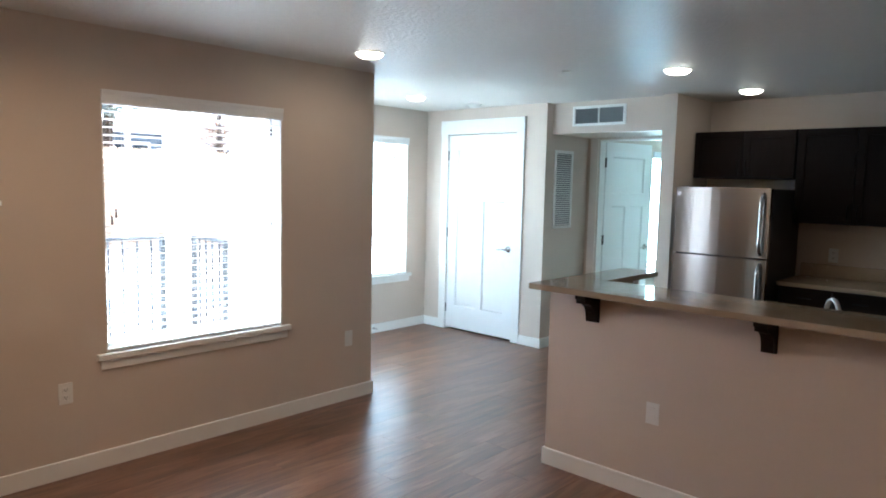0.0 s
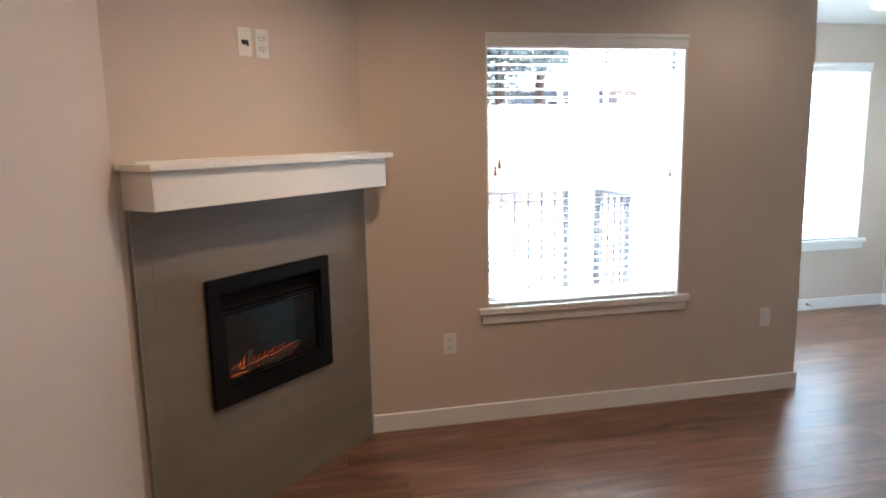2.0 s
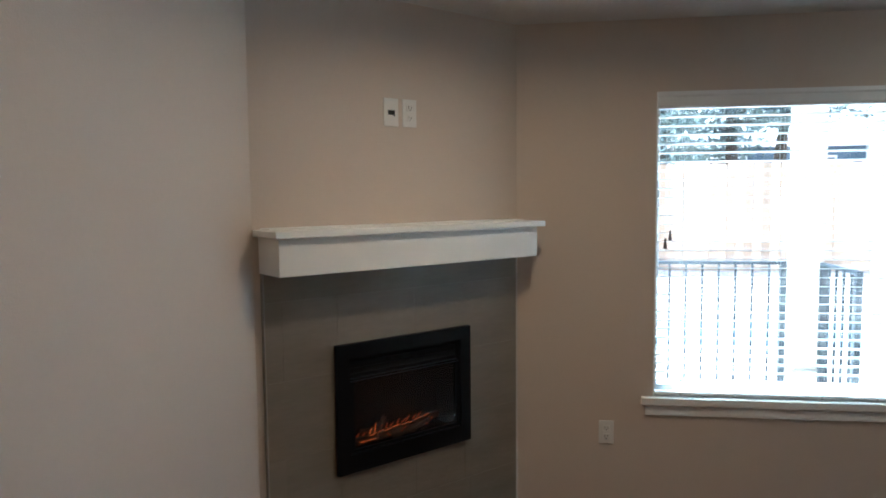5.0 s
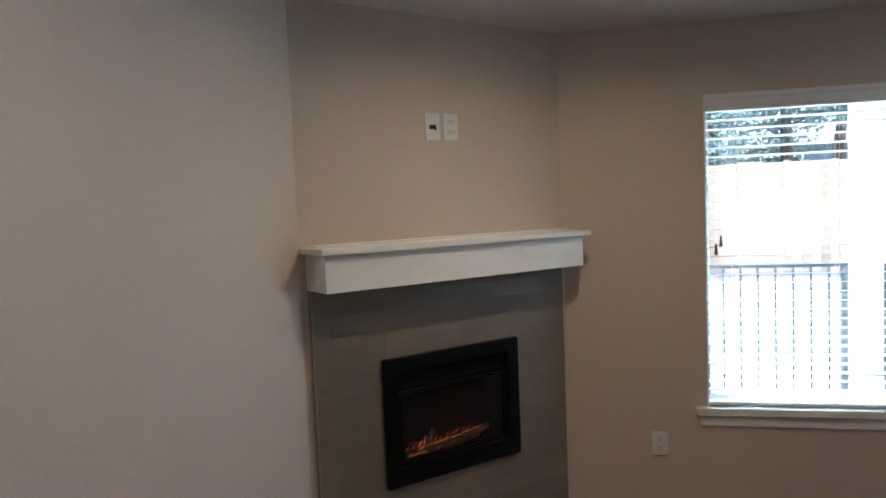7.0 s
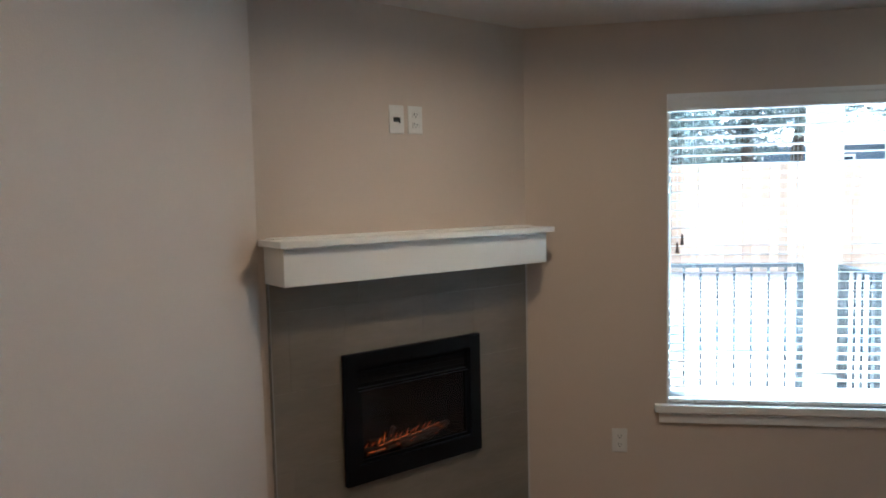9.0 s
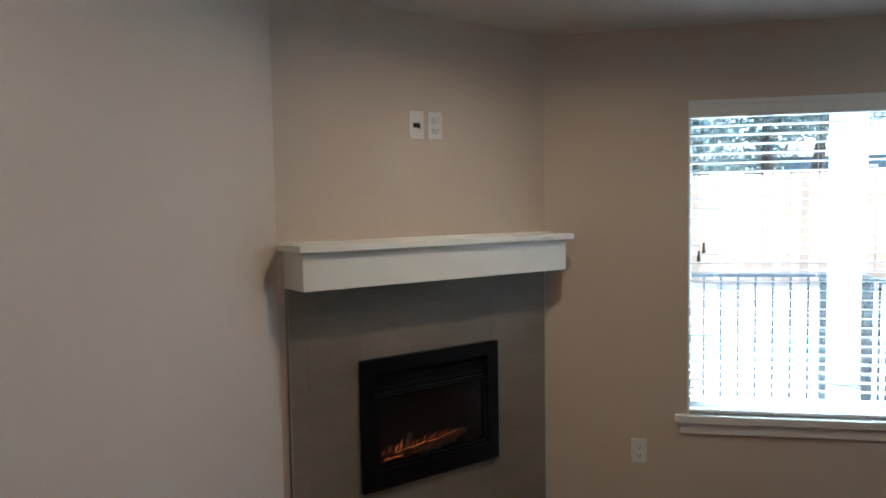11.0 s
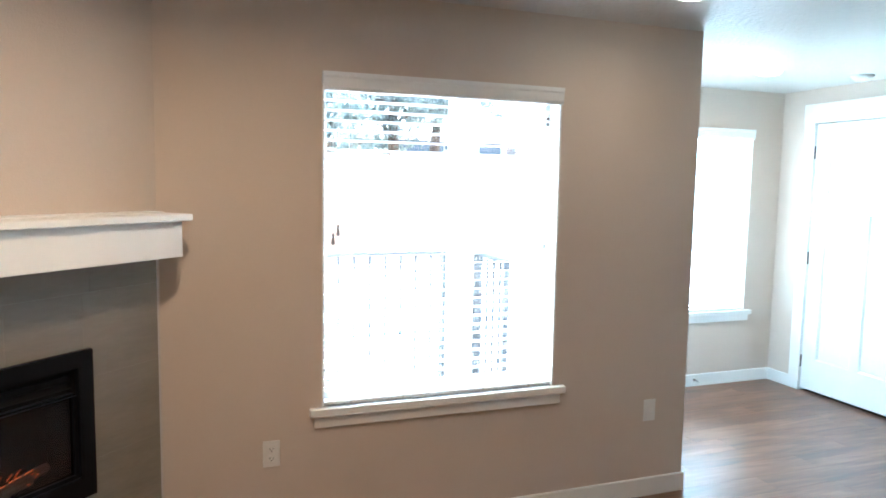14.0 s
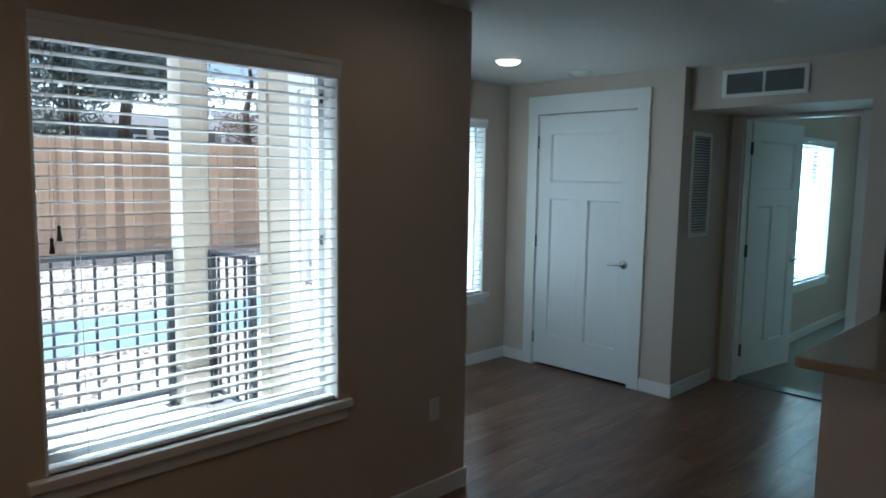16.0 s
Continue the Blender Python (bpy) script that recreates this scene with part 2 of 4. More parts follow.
def tube(bm, pts, radii, sides=12):
    """A smooth tube of round section through the points."""
    pts = [Vector(p) for p in pts]
    rings, side = [], None
    for i, p in enumerate(pts):
        d = (pts[min(i + 1, len(pts) - 1)] - pts[max(i - 1, 0)]).normalized()
        if side is None:
            side = d.orthogonal().normalized()
        side = (side - d * side.dot(d)).normalized()
        up = d.cross(side)
        r = radii[i] if isinstance(radii, (list, tuple)) else radii
        rings.append([bm.verts.new(p + (side * math.cos(2 * math.pi * k / sides) + up * math.sin(2 * math.pi * k / sides)) * r) for k in range(sides)])
    for a, b in zip(rings, rings[1:]):
        for k in range(sides):
            bm.faces.new((a[k], a[(k + 1) % sides], b[(k + 1) % sides], b[k]))
    bm.faces.new(rings[0][::-1])
    bm.faces.new(rings[-1])
    bmesh.ops.recalc_face_normals(bm, faces=bm.faces[:])
    return bm


def prism(bm, outline, depth, axes):
    """Extrudes a closed outline of (u, v) pairs along w; axes maps (u, v, w) to a point."""
    n = len(outline)
    a = [bm.verts.new(axes(u, v, 0.0)) for u, v in outline]
    b = [bm.verts.new(axes(u, v, depth)) for u, v in outline]
    bm.faces.new(a[::-1])
    bm.faces.new(b)
    for i in range(n):
        bm.faces.new((a[i], a[(i + 1) % n], b[(i + 1) % n], b[i]))
    bmesh.ops.recalc_face_normals(bm, faces=bm.faces[:])
    return bm


def lathe(bm, profile, sides=32, centre=(0, 0, 0)):
    rings = []
    for r, z in profile:
        rings.append([bm.verts.new((centre[0] + r * math.cos(2 * math.pi * i / sides), centre[1] + r * math.sin(2 * math.pi * i / sides), centre[2] + z)) for i in range(sides)])
    for p, q in zip(rings, rings[1:]):
        for i in range(sides):
            bm.faces.new((p[i], p[(i + 1) % sides], q[(i + 1) % sides], q[i]))
    bm.faces.new(rings[0][::-1])
    bm.faces.new(rings[-1])
    bmesh.ops.recalc_face_normals(bm, faces=bm.faces[:])
    return bm


def mesh_from(name, bm, mat, smooth=False):
    me = bpy.data.meshes.new(name)
    bm.to_mesh(me)
    bm.free()
    me.materials.append(mat)
    if smooth:
        for p in me.polygons:
            p.use_smooth = True
    return me


def part(name, bm, mat, parent=None, label="", smooth=False):
    """Links a bmesh as one mesh object, under a thing or a part if given."""
    ob = new(name, mesh_from(name, bm, mat, smooth))
    if parent is not None:
        ob.parent = parent
    if label:
        ob["label"] = label
    return ob


def share(name, me, parent, m):
    ob = new(name, me)
    ob.parent = parent
    ob.matrix_basis = m
    return ob


def thing(name, m, label, category, group="", kind=""):
    ob = new(name)
    ob.matrix_basis = m
    ob.empty_display_size = 0.1
    return tagged(ob, label, category, group, kind)


def nb():
    return bmesh.new()


def struct(name, bm, mat, label, category):
    return tagged(part(name, bm, mat), label, category, kind="structure")


def walled(x0, x1, y0, y1, z0, z1, hole=None, along="x"):
    """A wall block as one closed mesh, with one opening right through it: hole = (from, to, bottom, top) along the wall."""
    bm = nb()
    if hole is None:
        return box(bm, x0, x1, y0, y1, z0, z1)
    a, b, lo, hi = hole
    u0, u1, t0, t1 = (x0, x1, y0, y1) if along == "x" else (y0, y1, x0, x1)
    us = [u0, a, b, u1]
    ws = [z0] + ([lo] if lo - z0 > 1e-4 else []) + [hi, z1]
    row = 1 if lo - z0 > 1e-4 else 0
    made = {}

    def at(i, k, t):
        if (i, k, t) not in made:
            p = (us[i], (t0, t1)[t], ws[k]) if along == "x" else ((t0, t1)[t], us[i], ws[k])
            made[(i, k, t)] = bm.verts.new(p)
        return made[(i, k, t)]

    n, m = len(us) - 1, len(ws) - 1
    solid = {(i, k) for i in range(n) for k in range(m)} - {(1, row)}
    for i, k in solid:
        for t in (0, 1):
            bm.faces.new([at(i, k, t), at(i + 1, k, t), at(i + 1, k + 1, t), at(i, k + 1, t)])
        for (di, dk), (p, q) in {(-1, 0): ((i, k), (i, k + 1)), (1, 0): ((i + 1, k), (i + 1, k + 1)), (0, -1): ((i, k), (i + 1, k)), (0, 1): ((i, k + 1), (i + 1, k + 1))}.items():
            if (i + di, k + dk) not in solid:
                bm.faces.new([at(*p, 0), at(*q, 0), at(*q, 1), at(*p, 1)])
    bmesh.ops.recalc_face_normals(bm, faces=bm.faces[:])
    return bm


# ---- the shell ----
H = 2.42
XC = 2.17
YN = 1.553
WT = 0.16
LEFT = -3.53

def footprint(z0, z1):
    """The building's plan, with the patio left open."""
    bm = nb()
    prism(bm, [(-5.2, -6.2), (6.8, -6.2), (6.8, 0.1), (3.07, 0.1), (3.07, YN + WT), (-0.15, YN + WT), (-0.15, WT), (-5.2, WT)], z1 - z0, lambda u, v, w: (u, v, z0 + w))
    return bm


struct("floor_slab", footprint(-0.30, -0.012), SUBFLOOR, "dark subfloor slab under the wooden planks", "floor")
struct("ceiling", footprint(H, H + 0.25), CEIL, "off-white ceiling with a knockdown texture", "ceiling")
struct("wall_north", walled(LEFT - 0.15, 0, 0, WT, 0, H, (-1.94, -0.80, 0.645, 2.086)), WALL, "greige painted wall with a large window", "wall")
struct("wall_patio", walled(-0.15, 0, WT, YN, 0, H, (0.33, 1.29, 0.0, 2.13), "y"), WALL, "greige wall beside the patio with a glazed door", "wall")
struct("wall_nook", walled(-0.15, XC + 0.9, YN, YN + WT, 0, H, (0.72, 1.87, 0.615, 2.107)), WALL, "greige wall of the dining nook with a window", "wall")
struct("wall_closet", walled(XC, XC + 0.12, -0.06, YN, 0, H, (0.285, 1.225, 0.0, 2.15), "y"), WALL, "greige wall around the closet door", "wall")
struct("wall_alcove", box(nb(), XC + 0.12, 2.95, -0.06, 0.06, 0, H), WALL, "greige alcove wall with a return air grille", "wall")
struct("wall_bedroom_door", walled(2.95, 3.07, -1.35, 0.06, 0, H, (-1.0, -0.19, 0.0, 2.11), "y"), WALL, "greige wall with the bedroom doorway", "wall")
struct("wall_soffit", box(nb(), XC + 0.1, 2.95, -1.23, -0.06, 2.125, H), WALL, "greige soffit over the alcove carrying a vent", "soffit")
struct("wall_kitchen_end", box(nb(), XC + 0.02, 2.95, -1.352, -1.23, 0, H), WALL, "greige wall end beside the refrigerator", "wall")
struct("wall_kitchen", box(nb(), 2.92, 3.07, -6.05, -1.352, 0, H), WALL, "greige kitchen wall behind the cabinets", "wall")
struct("wall_south", box(nb(), -5.05, 6.65, -6.2, -6.05, 0, H), WALL, "plain greige wall closing the room", "wall")
struct("wall_west_far", box(nb(), -5.2, -5.05, -6.2, -2.75, 0, H), WALL, "plain greige wall closing the room", "wall")
struct("wall_west", box(nb(), LEFT - 0.15, LEFT, -2.9, 0, 0, H), WALL, "greige painted side wall beside the fireplace", "wall")
struct("wall_west_return", box(nb(), -5.05, LEFT - 0.15, -2.9, -2.75, 0, H), WALL, "plain greige wall closing the room", "wall")
struct("wall_bedroom_window", walled(3.07, 6.65, -0.06, 0.1, 0, H, (4.45, 5.75, 0.60, 2.06)), WALL, "greige bedroom wall with a window", "wall")
struct("wall_bedroom_end", box(nb(), 6.65, 6.8, -6.2, 0.1, 0, H), WALL, "plain greige bedroom wall", "wall")
struct("wall_closet_back", box(nb(), 2.95, 3.07, 0.06, YN, 0, H), WALL, "plain wall at the back of the closet", "wall")
struct("bedroom_carpet", box(nb(), 3.07, 6.65, -6.05, -0.06, -0.011, 0.006), CARPET, "beige low-pile bedroom carpet", "carpet")
struct("closet_floor", box(nb(), XC + 0.12, 2.95, 0.06, YN, -0.011, -0.002), SUBFLOOR, "dark closet floor", "floor")

# diagonal fireplace chase across the corner: its face runs along s, at 45 degrees
CHASE = 2.59
CH = Matrix.Translation((LEFT, LEFT + CHASE, 0)) @ Matrix.Rotation(radians(45), 4, "Z")
CHW = (-CHASE - LEFT) * math.sqrt(2)
IX0, IX1, IZ0, IZ1 = 0.312, 1.000, 0.497, 1.028
bm = walled(0.0, CHW, 0.0, 0.05, 0.0, H, (IX0 + 0.03, IX1 - 0.03, IZ0 + 0.03, IZ1 - 0.03))
bmesh.ops.transform(bm, matrix=CH, verts=bm.verts[:])
struct("wall_chase", bm, WALL, "greige diagonal corner wall above the fireplace", "wall")


# baseboards
def baseboard(a, b, name="baseboard"):
    """Runs from a to b with the wall on its left hand."""
    a, b = Vector((*a, 0)), Vector((*b, 0))
    d = (b - a).normalized()
    out = Vector((d.y, -d.x, 0))
    bm = nb()
    prism(bm, [(0.001, 0.0), (0.013, 0.0), (0.013, 0.094), (0.010, 0.098), (0.001, 0.098)], (b - a).length,
          lambda u, v, w: a + out * u + d * w + Vector((0, 0, v)))
    return struct(name, bm, TRIM, "white painted flat baseboard", "baseboard")


baseboard((-2.592, 0), (0.013, 0))
baseboard((0, 0.001), (0, 0.25))
baseboard((0, YN), (XC, YN))
baseboard((XC, YN - 0.013), (XC, 1.318))
baseboard((XC, 0.192), (XC, -0.073))
baseboard((XC, -0.06), (2.85, -0.06))
baseboard((LEFT, -2.75), (LEFT, -1.0))
baseboard((3.2, -0.06), (6.65, -0.06))
baseboard((XC + 0.02, -1.23), (XC + 0.02, -1.365))
baseboard((-0.13, -1.70), (-0.13, -5.0))
baseboard((0.72, -1.70), (-0.143, -1.70))


# ---- windows with blinds ----
def window_unit(name, x0, x1, z0, z1, y, sill_over=0.055, tilt=-4.2, label=""):
    cx = (x0 + x1) / 2
    w = x1 - x0
    win = thing(name, Matrix.Translation((cx, y, z0)), "white vinyl window with a painted wooden sill and apron", "window", kind="structure")
    hw, h = w / 2, z1 - z0
    bm = walled(-hw, hw, 0.10, 0.15, 0.0, h, (-hw + 0.036, hw - 0.036, 0.034, h - 0.036))
    part("window_frame", bm, VINYL, win)
    for a in ((-hw + 0.0005, -hw + 0.009, 0.0, h), (hw - 0.009, hw - 0.0005, 0.0, h), (-hw + 0.009, hw - 0.009, h - 0.009, h - 0.0005)):
        part("jamb_liner", box(nb(), a[0], a[1], 0.001, 0.0995, a[2], a[3]), TRIM, win, "white painted jamb board")
    p = part("pane", box(nb(), -hw + 0.036, hw - 0.036, 0.122, 0.128, 0.034, h - 0.036), PANE, win, "clear glass pane")
    p.visible_shadow = False
    part("window_sill", box(nb(), -hw - sill_over, hw + sill_over, -0.032, 0.10, -0.036, 0.0, 0.004), TRIM, win, "white painted wooden sill")
    part("apron", box(nb(), -hw - sill_over + 0.02, hw + sill_over - 0.02, -0.014, -0.001, -0.088, -0.036, 0.002), TRIM, win, "white painted apron board")
    bl = thing("window_blind", Matrix.Translation((cx, y, z0)), label or "white slatted window blind, lowered with its slats open", "blind", "window blinds")
    bm = nb()
    vh = 0.076
    prism(bm, [(-0.012, 0), (-0.017, 0.012), (-0.017, 0.05), (-0.022, 0.058), (-0.022, vh), (0.0, vh), (0.0, 0)], w - 0.002,
          lambda u, v, q: (-hw + 0.001 + q, u - 0.0006, h - vh + v))
    part("valance", bm, RAIL, bl, "white moulded valance")
    part("head_rail", box(nb(), -hw + 0.011, hw - 0.011, 0.012, 0.065, h - 0.05, h - 0.011, 0.003), RAIL, bl)
    for u in (-hw + 0.13, -hw * 0.35, hw * 0.35, hw - 0.13):
        part("cord_plug", rod(nb(), (u, 0.006, 0.009), (u, 0.013, 0.009), 0.006, 0.005, 10), CORD, bl, "small grey cord plug")
    part("bottom_rail", box(nb(), -hw + 0.012, hw - 0.012, 0.012, 0.062, 0.0008, 0.018, 0.004), RAIL, bl)
    bm = nb()
    prism(bm, [(-0.025, -0.0013), (0.0, 0.0), (0.025, -0.0013), (0.025, 0.0013), (0.0, 0.0026), (-0.025, 0.0013)], w - 0.022,
          lambda u, v, q: (-hw + 0.011 + q, u, v))
    me = mesh_from("slat", bm, SLAT)
    n = int((h - 0.10) / 0.0415)
    step = (h - 0.10) / n
    rnd = random.Random(len(name))
    for i in range(n):
        share("slat", me, bl, pose(0, 0.037, 0.034 + step * (i + 0.9), tilt + rnd.uniform(-0.8, 0.8), rnd.uniform(-0.08, 0.08), 0))
    for u in (-hw + 0.13, 0.0, hw - 0.13):
        for v in (0.011, 0.063):
            part("ladder_cord", rod(nb(), (u, v, 0.03), (u, v, h - 0.04), 0.0011, sides=5), CORD, bl)
    return win, bl


win1, blind1 = window_unit("window_1", -1.94, -0.80, 0.645, 2.086, 0.0)
for z in (0.69, 1.29):
    part("window_latch", box(nb(), 0.538, 0.552, 0.088, 0.0995, z - 0.02, z + 0.02, 0.003), BRONZE, win1, "small dark latch on the window frame")
window_unit("window_2", 0.72, 1.87, 0.615, 2.107, YN)
window_unit("window_3", 4.45, 5.75, 0.60, 2.06, -0.06)
for u, z in ((-0.500, 0.750), (-0.522, 0.712)):
    tas = part("pull_cord", rod(nb(), (u, 0.004, z + 0.05), (u, 0.004, 1.37), 0.0010, sides=5), CORD, blind1)
    bm = nb()
    lathe(bm, [(0.003, 0.05), (0.006, 0.045), (0.005, 0.03), (0.009, 0.004), (0.007, 0.0)], 10, (u, 0.004, z))
    part("tassel", bm, TASSEL, tas, "small brown cord tassel", True)


# ---- panel doors ----
def panel_door(name, m, width, height, label, handle_side=1, kind="structure", both=True):
    """A shaker door: a wide panel over two tall ones. Local x along its width from the hinges, front at -y."""
    d = thing(name, m, label, "door", kind=kind)
    t = 0.036
    st, mid = 0.125, 0.075
    bm = nb()
    z_lo, z_mid0, z_mid1, z_top = 0.25, 0.672 * height, 0.738 * height, height - 0.155
    ins = 0.014
    box(bm, 0, st, 0, t, 0, height)
    box(bm, width - st, width, 0, t, 0, height)
    box(bm, st, width - st, 0, t, 0, z_lo)
    box(bm, st, width - st, 0, t, z_mid0, z_mid1)
    box(bm, st, width - st, 0, t, z_top, height)
    box(bm, width / 2 - mid / 2, width / 2 + mid / 2, 0, t, z_lo, z_mid0)
    part("door_frame_rails", bm, DOORW, d)
    for a, b, lo, hi in ((st, width - st, z_mid1, z_top), (st, width / 2 - mid / 2, z_lo, z_mid0), (width / 2 + mid / 2, width - st, z_lo, z_mid0)):
        bm = nb()
        e = 0.013
        for y_out, y_in in ((0.001, ins), (t - 0.001, t - ins)):
            o4 = [bm.verts.new((u, y_out, v)) for u, v in ((a, lo), (b, lo), (b, hi), (a, hi))]
            i4 = [bm.verts.new((u, y_in, v)) for u, v in ((a + e, lo + e), (b - e, lo + e), (b - e, hi - e), (a + e, hi - e))]
            bm.faces.new(i4)
            for k in range(4):
                bm.faces.new((o4[k], o4[(k + 1) % 4], i4[(k + 1) % 4], i4[k]))
        bmesh.ops.recalc_face_normals(bm, faces=bm.faces[:])
        part("panel", bm, DOORW, d)
    for side in ((-1, 1) if both else (-1,)):
        y0 = 0.0 if side < 0 else t
        bm = nb()
        kx = width - 0.07
        rod(bm, (kx, y0, 0.935), (kx, y0 + side * 0.010, 0.935), 0.033, 0.031, 24)
        rod(bm, (kx, y0 + side * 0.008, 0.935), (kx, y0 + side * 0.048, 0.935), 0.011, 0.011, 16)
        pts = [(kx + 0.012, y0 + side * 0.048, 0.935), (kx - 0.03, y0 + side * 0.050, 0.937), (kx - 0.075, y0 + side * 0.050, 0.932), (kx - 0.115, y0 + side * 0.045, 0.927)]
        tube(bm, pts, [0.0105, 0.0095, 0.008, 0.0065])
        part("door_handle", bm, CHROME, d, "satin chrome lever handle", True)
    for z in (0.22, height / 2, height - 0.22):
        bm = nb()
        rod(bm, (-0.004, -0.006, z - 0.05), (-0.004, -0.006, z + 0.05), 0.007, sides=10)
        box(bm, -0.010, 0.0, -0.003, 0.02, z - 0.05, z + 0.05)
        part("hinge", bm, BRONZE, d, "dark metal hinge")
    return d


# closet door, closed, with wide flat casing
panel_door("door_1", pose(XC + 0.004, 1.215, 0.022, 0, 0, -90), 0.918, 2.12, "white closed three-panel closet door with a lever handle", both=False)
cas = thing("door_casing", Matrix.Translation((XC, 0, 0)), "white flat door casing around the closet door", "door casing", kind="structure")
part("casing_leg", box(nb(), -0.018, -0.0005, 1.220, 1.318, 0, 2.15, 0.002), TRIM, cas)
part("casing_leg", box(nb(), -0.018, -0.0005, 0.192, 0.292, 0, 2.15, 0.002), TRIM, cas)
part("casing_head", box(nb(), -0.021, -0.0005, 0.187, 1.323, 2.15, 2.30, 0.002), TRIM, cas)
part("jamb", box(nb(), 0.0, 0.12, 1.217, 1.2248, 0, 2.15), TRIM, cas)
part("jamb", box(nb(), 0.0, 0.12, 0.2852, 0.294, 0, 2.15), TRIM, cas)

# bedroom door, standing open
panel_door("door_2", pose(3.06, -0.215, 0.022, 0, 0, -9), 0.80, 2.075, "white three-panel bedroom door standing open on its hinges")
cas2 = thing("door_casing", Matrix.Translation((2.95, 0, 0)), "white flat casing around the bedroom doorway", "door casing", kind="structure")
part("casing_leg", box(nb(), -0.016, -0.0005, -0.188, -0.098, 0, 2.123, 0.002), TRIM, cas2)
part("casing_leg", box(nb(), -0.016, -0.0005, -1.092, -1.002, 0, 2.123, 0.002), TRIM, cas2)
part("jamb", box(nb(), 0.0, 0.12, -0.206, -0.1902, 0, 2.109), TRIM, cas2)
part("jamb", box(nb(), 0.0, 0.12, -0.9998, -0.984, 0, 2.109), TRIM, cas2)
part("jamb_head", box(nb(), 0.0, 0.12, -0.984, -0.206, 2.094, 2.109), TRIM, cas2)
struct("threshold", box(nb(), 2.94, 3.08, -0.98, -0.21, 0.0005, 0.012, 0.004), BRONZE, "dark metal floor transition strip", "threshold")

# glazed patio door in the nook's side wall
pd = thing("door_3", Matrix.Translation((-0.15, 0.33, 0)), "white full-glass patio door with a chrome handle", "door", kind="structure")
bm = nb()
for a in ((0.0, 0.05, 0, 2.13), (0.91, 0.96, 0, 2.13), (0.05, 0.91, 2.08, 2.13)):
    box(bm, 0.002, 0.148, a[0], a[1], a[2], a[3])
part("door_frame", bm, VINYL, pd)
bm = nb()
for a in ((0.055, 0.16, 0.015, 2.075), (0.80, 0.905, 0.015, 2.075), (0.16, 0.80, 0.015, 0.22), (0.16, 0.80, 1.96, 2.075)):
    box(bm, 0.03, 0.075, a[0], a[1], a[2], a[3], 0.003)
part("door_leaf", bm, DOORW, pd)
p = part("pane", box(nb(), 0.05, 0.056, 0.16, 0.80, 0.22, 1.96), PANE, pd, "clear glass pane")
p.visible_shadow = False
bm = nb()
rod(bm, (0.03, 0.855, 0.95), (-0.03, 0.855, 0.95), 0.025, 0.02, 16)
rod(bm, (-0.025, 0.86, 0.95), (-0.025, 0.75, 0.95), 0.009, 0.007, 10)
rod(bm, (0.03, 0.855, 1.07), (0.0, 0.855, 1.07), 0.026, 0.022, 16)
part("door_handle", bm, CHROME, pd, "chrome lever and deadbolt", True)
bm = nb()
box(bm, -0.022, -0.0005, -0.09, 0.0, 0.0, 2.13)
box(bm, -0.022, -0.0005, 0.96, 1.05, 0.0, 2.13)
box(bm, -0.024, -0.0005, -0.1, 1.06, 2.13, 2.24)
part("exterior_casing", bm, TRIM, pd)
struct("exterior_siding", walled(-0.166, -0.1505, WT, YN + WT + 0.016, 0, 2.9, (0.235, 1.385, -0.01, 2.245), "y"), STUCCO, "cream exterior siding beside the patio door", "siding")
# unseen overhang, added to keep direct sun off the patio door and nook floor
struct("roof_eave", box(nb(), -0.78, -0.1665, WT + 0.002, 2.52, 2.92, 3.06, 0.006), STUCCO, "cream overhang on the column, added out of view to block sun", "eave")
struct("corner_trim", box(nb(), -0.186, -0.1665, YN + 0.08, YN + WT + 0.02, -0.03, 2.9195), STUCCO, "cream exterior corner board", "trim")


# ---- wall fixtures ----
def outlet(m, label, kind="duplex"):
    o = thing("wall_outlet", m, label, "outlet", "wall outlets")
    part("cover_plate", box(nb(), -0.036, 0.036, -0.006, 0.0, -0.058, 0.058, 0.003), PLASTIC, o)
    if kind == "duplex":
        for z in (-0.021, 0.021):
            r = part("receptacle", box(nb(), -0.0165, 0.0165, -0.0085, -0.006, z - 0.014, z + 0.014, 0.004), PLASTIC, o)
            bm = nb()
            box(bm, -0.008, -0.0055, -0.0092, -0.0085, z - 0.002, z + 0.008)
            box(bm, 0.0055, 0.008, -0.0092, -0.0085, z - 0.002, z + 0.007)
            rod(bm, (0, -0.0085, z - 0.008), (0, -0.0092, z - 0.008), 0.0028, sides=10)
            part("slots", bm, SLOT, r, "dark socket slots")
        part("screw", rod(nb(), (0, -0.006, 0), (0, -0.0072, 0), 0.003, sides=10), PLASTIC, o)
    elif kind == "rocker":
        part("rocker", box(nb(), -0.0165, 0.0165, -0.0095, -0.006, -0.033, 0.033, 0.002), PLASTIC, o)
    else:
        bm = nb()
        box(bm, -0.017, 0.017, -0.0066, -0.006, -0.011, 0.008)
        part("cable_opening", bm, SLOT, o, "dark cable opening")
        bm = nb()
        rod(bm, (-0.012, -0.006, 0.002), (0.004, -0.022, 0.0), 0.004, sides=8)
        rod(bm, (0.002, -0.02, 0.002), (0.01, -0.014, -0.016), 0.003, sides=8)
        part("cable_stub", bm, SLOT, o, "short black cable end")
        for z in (-0.048, 0.048):
            part("screw", rod(nb(), (0, -0.006, z), (0, -0.0072, z), 0.003, sides=10), PLASTIC, o)
    return o


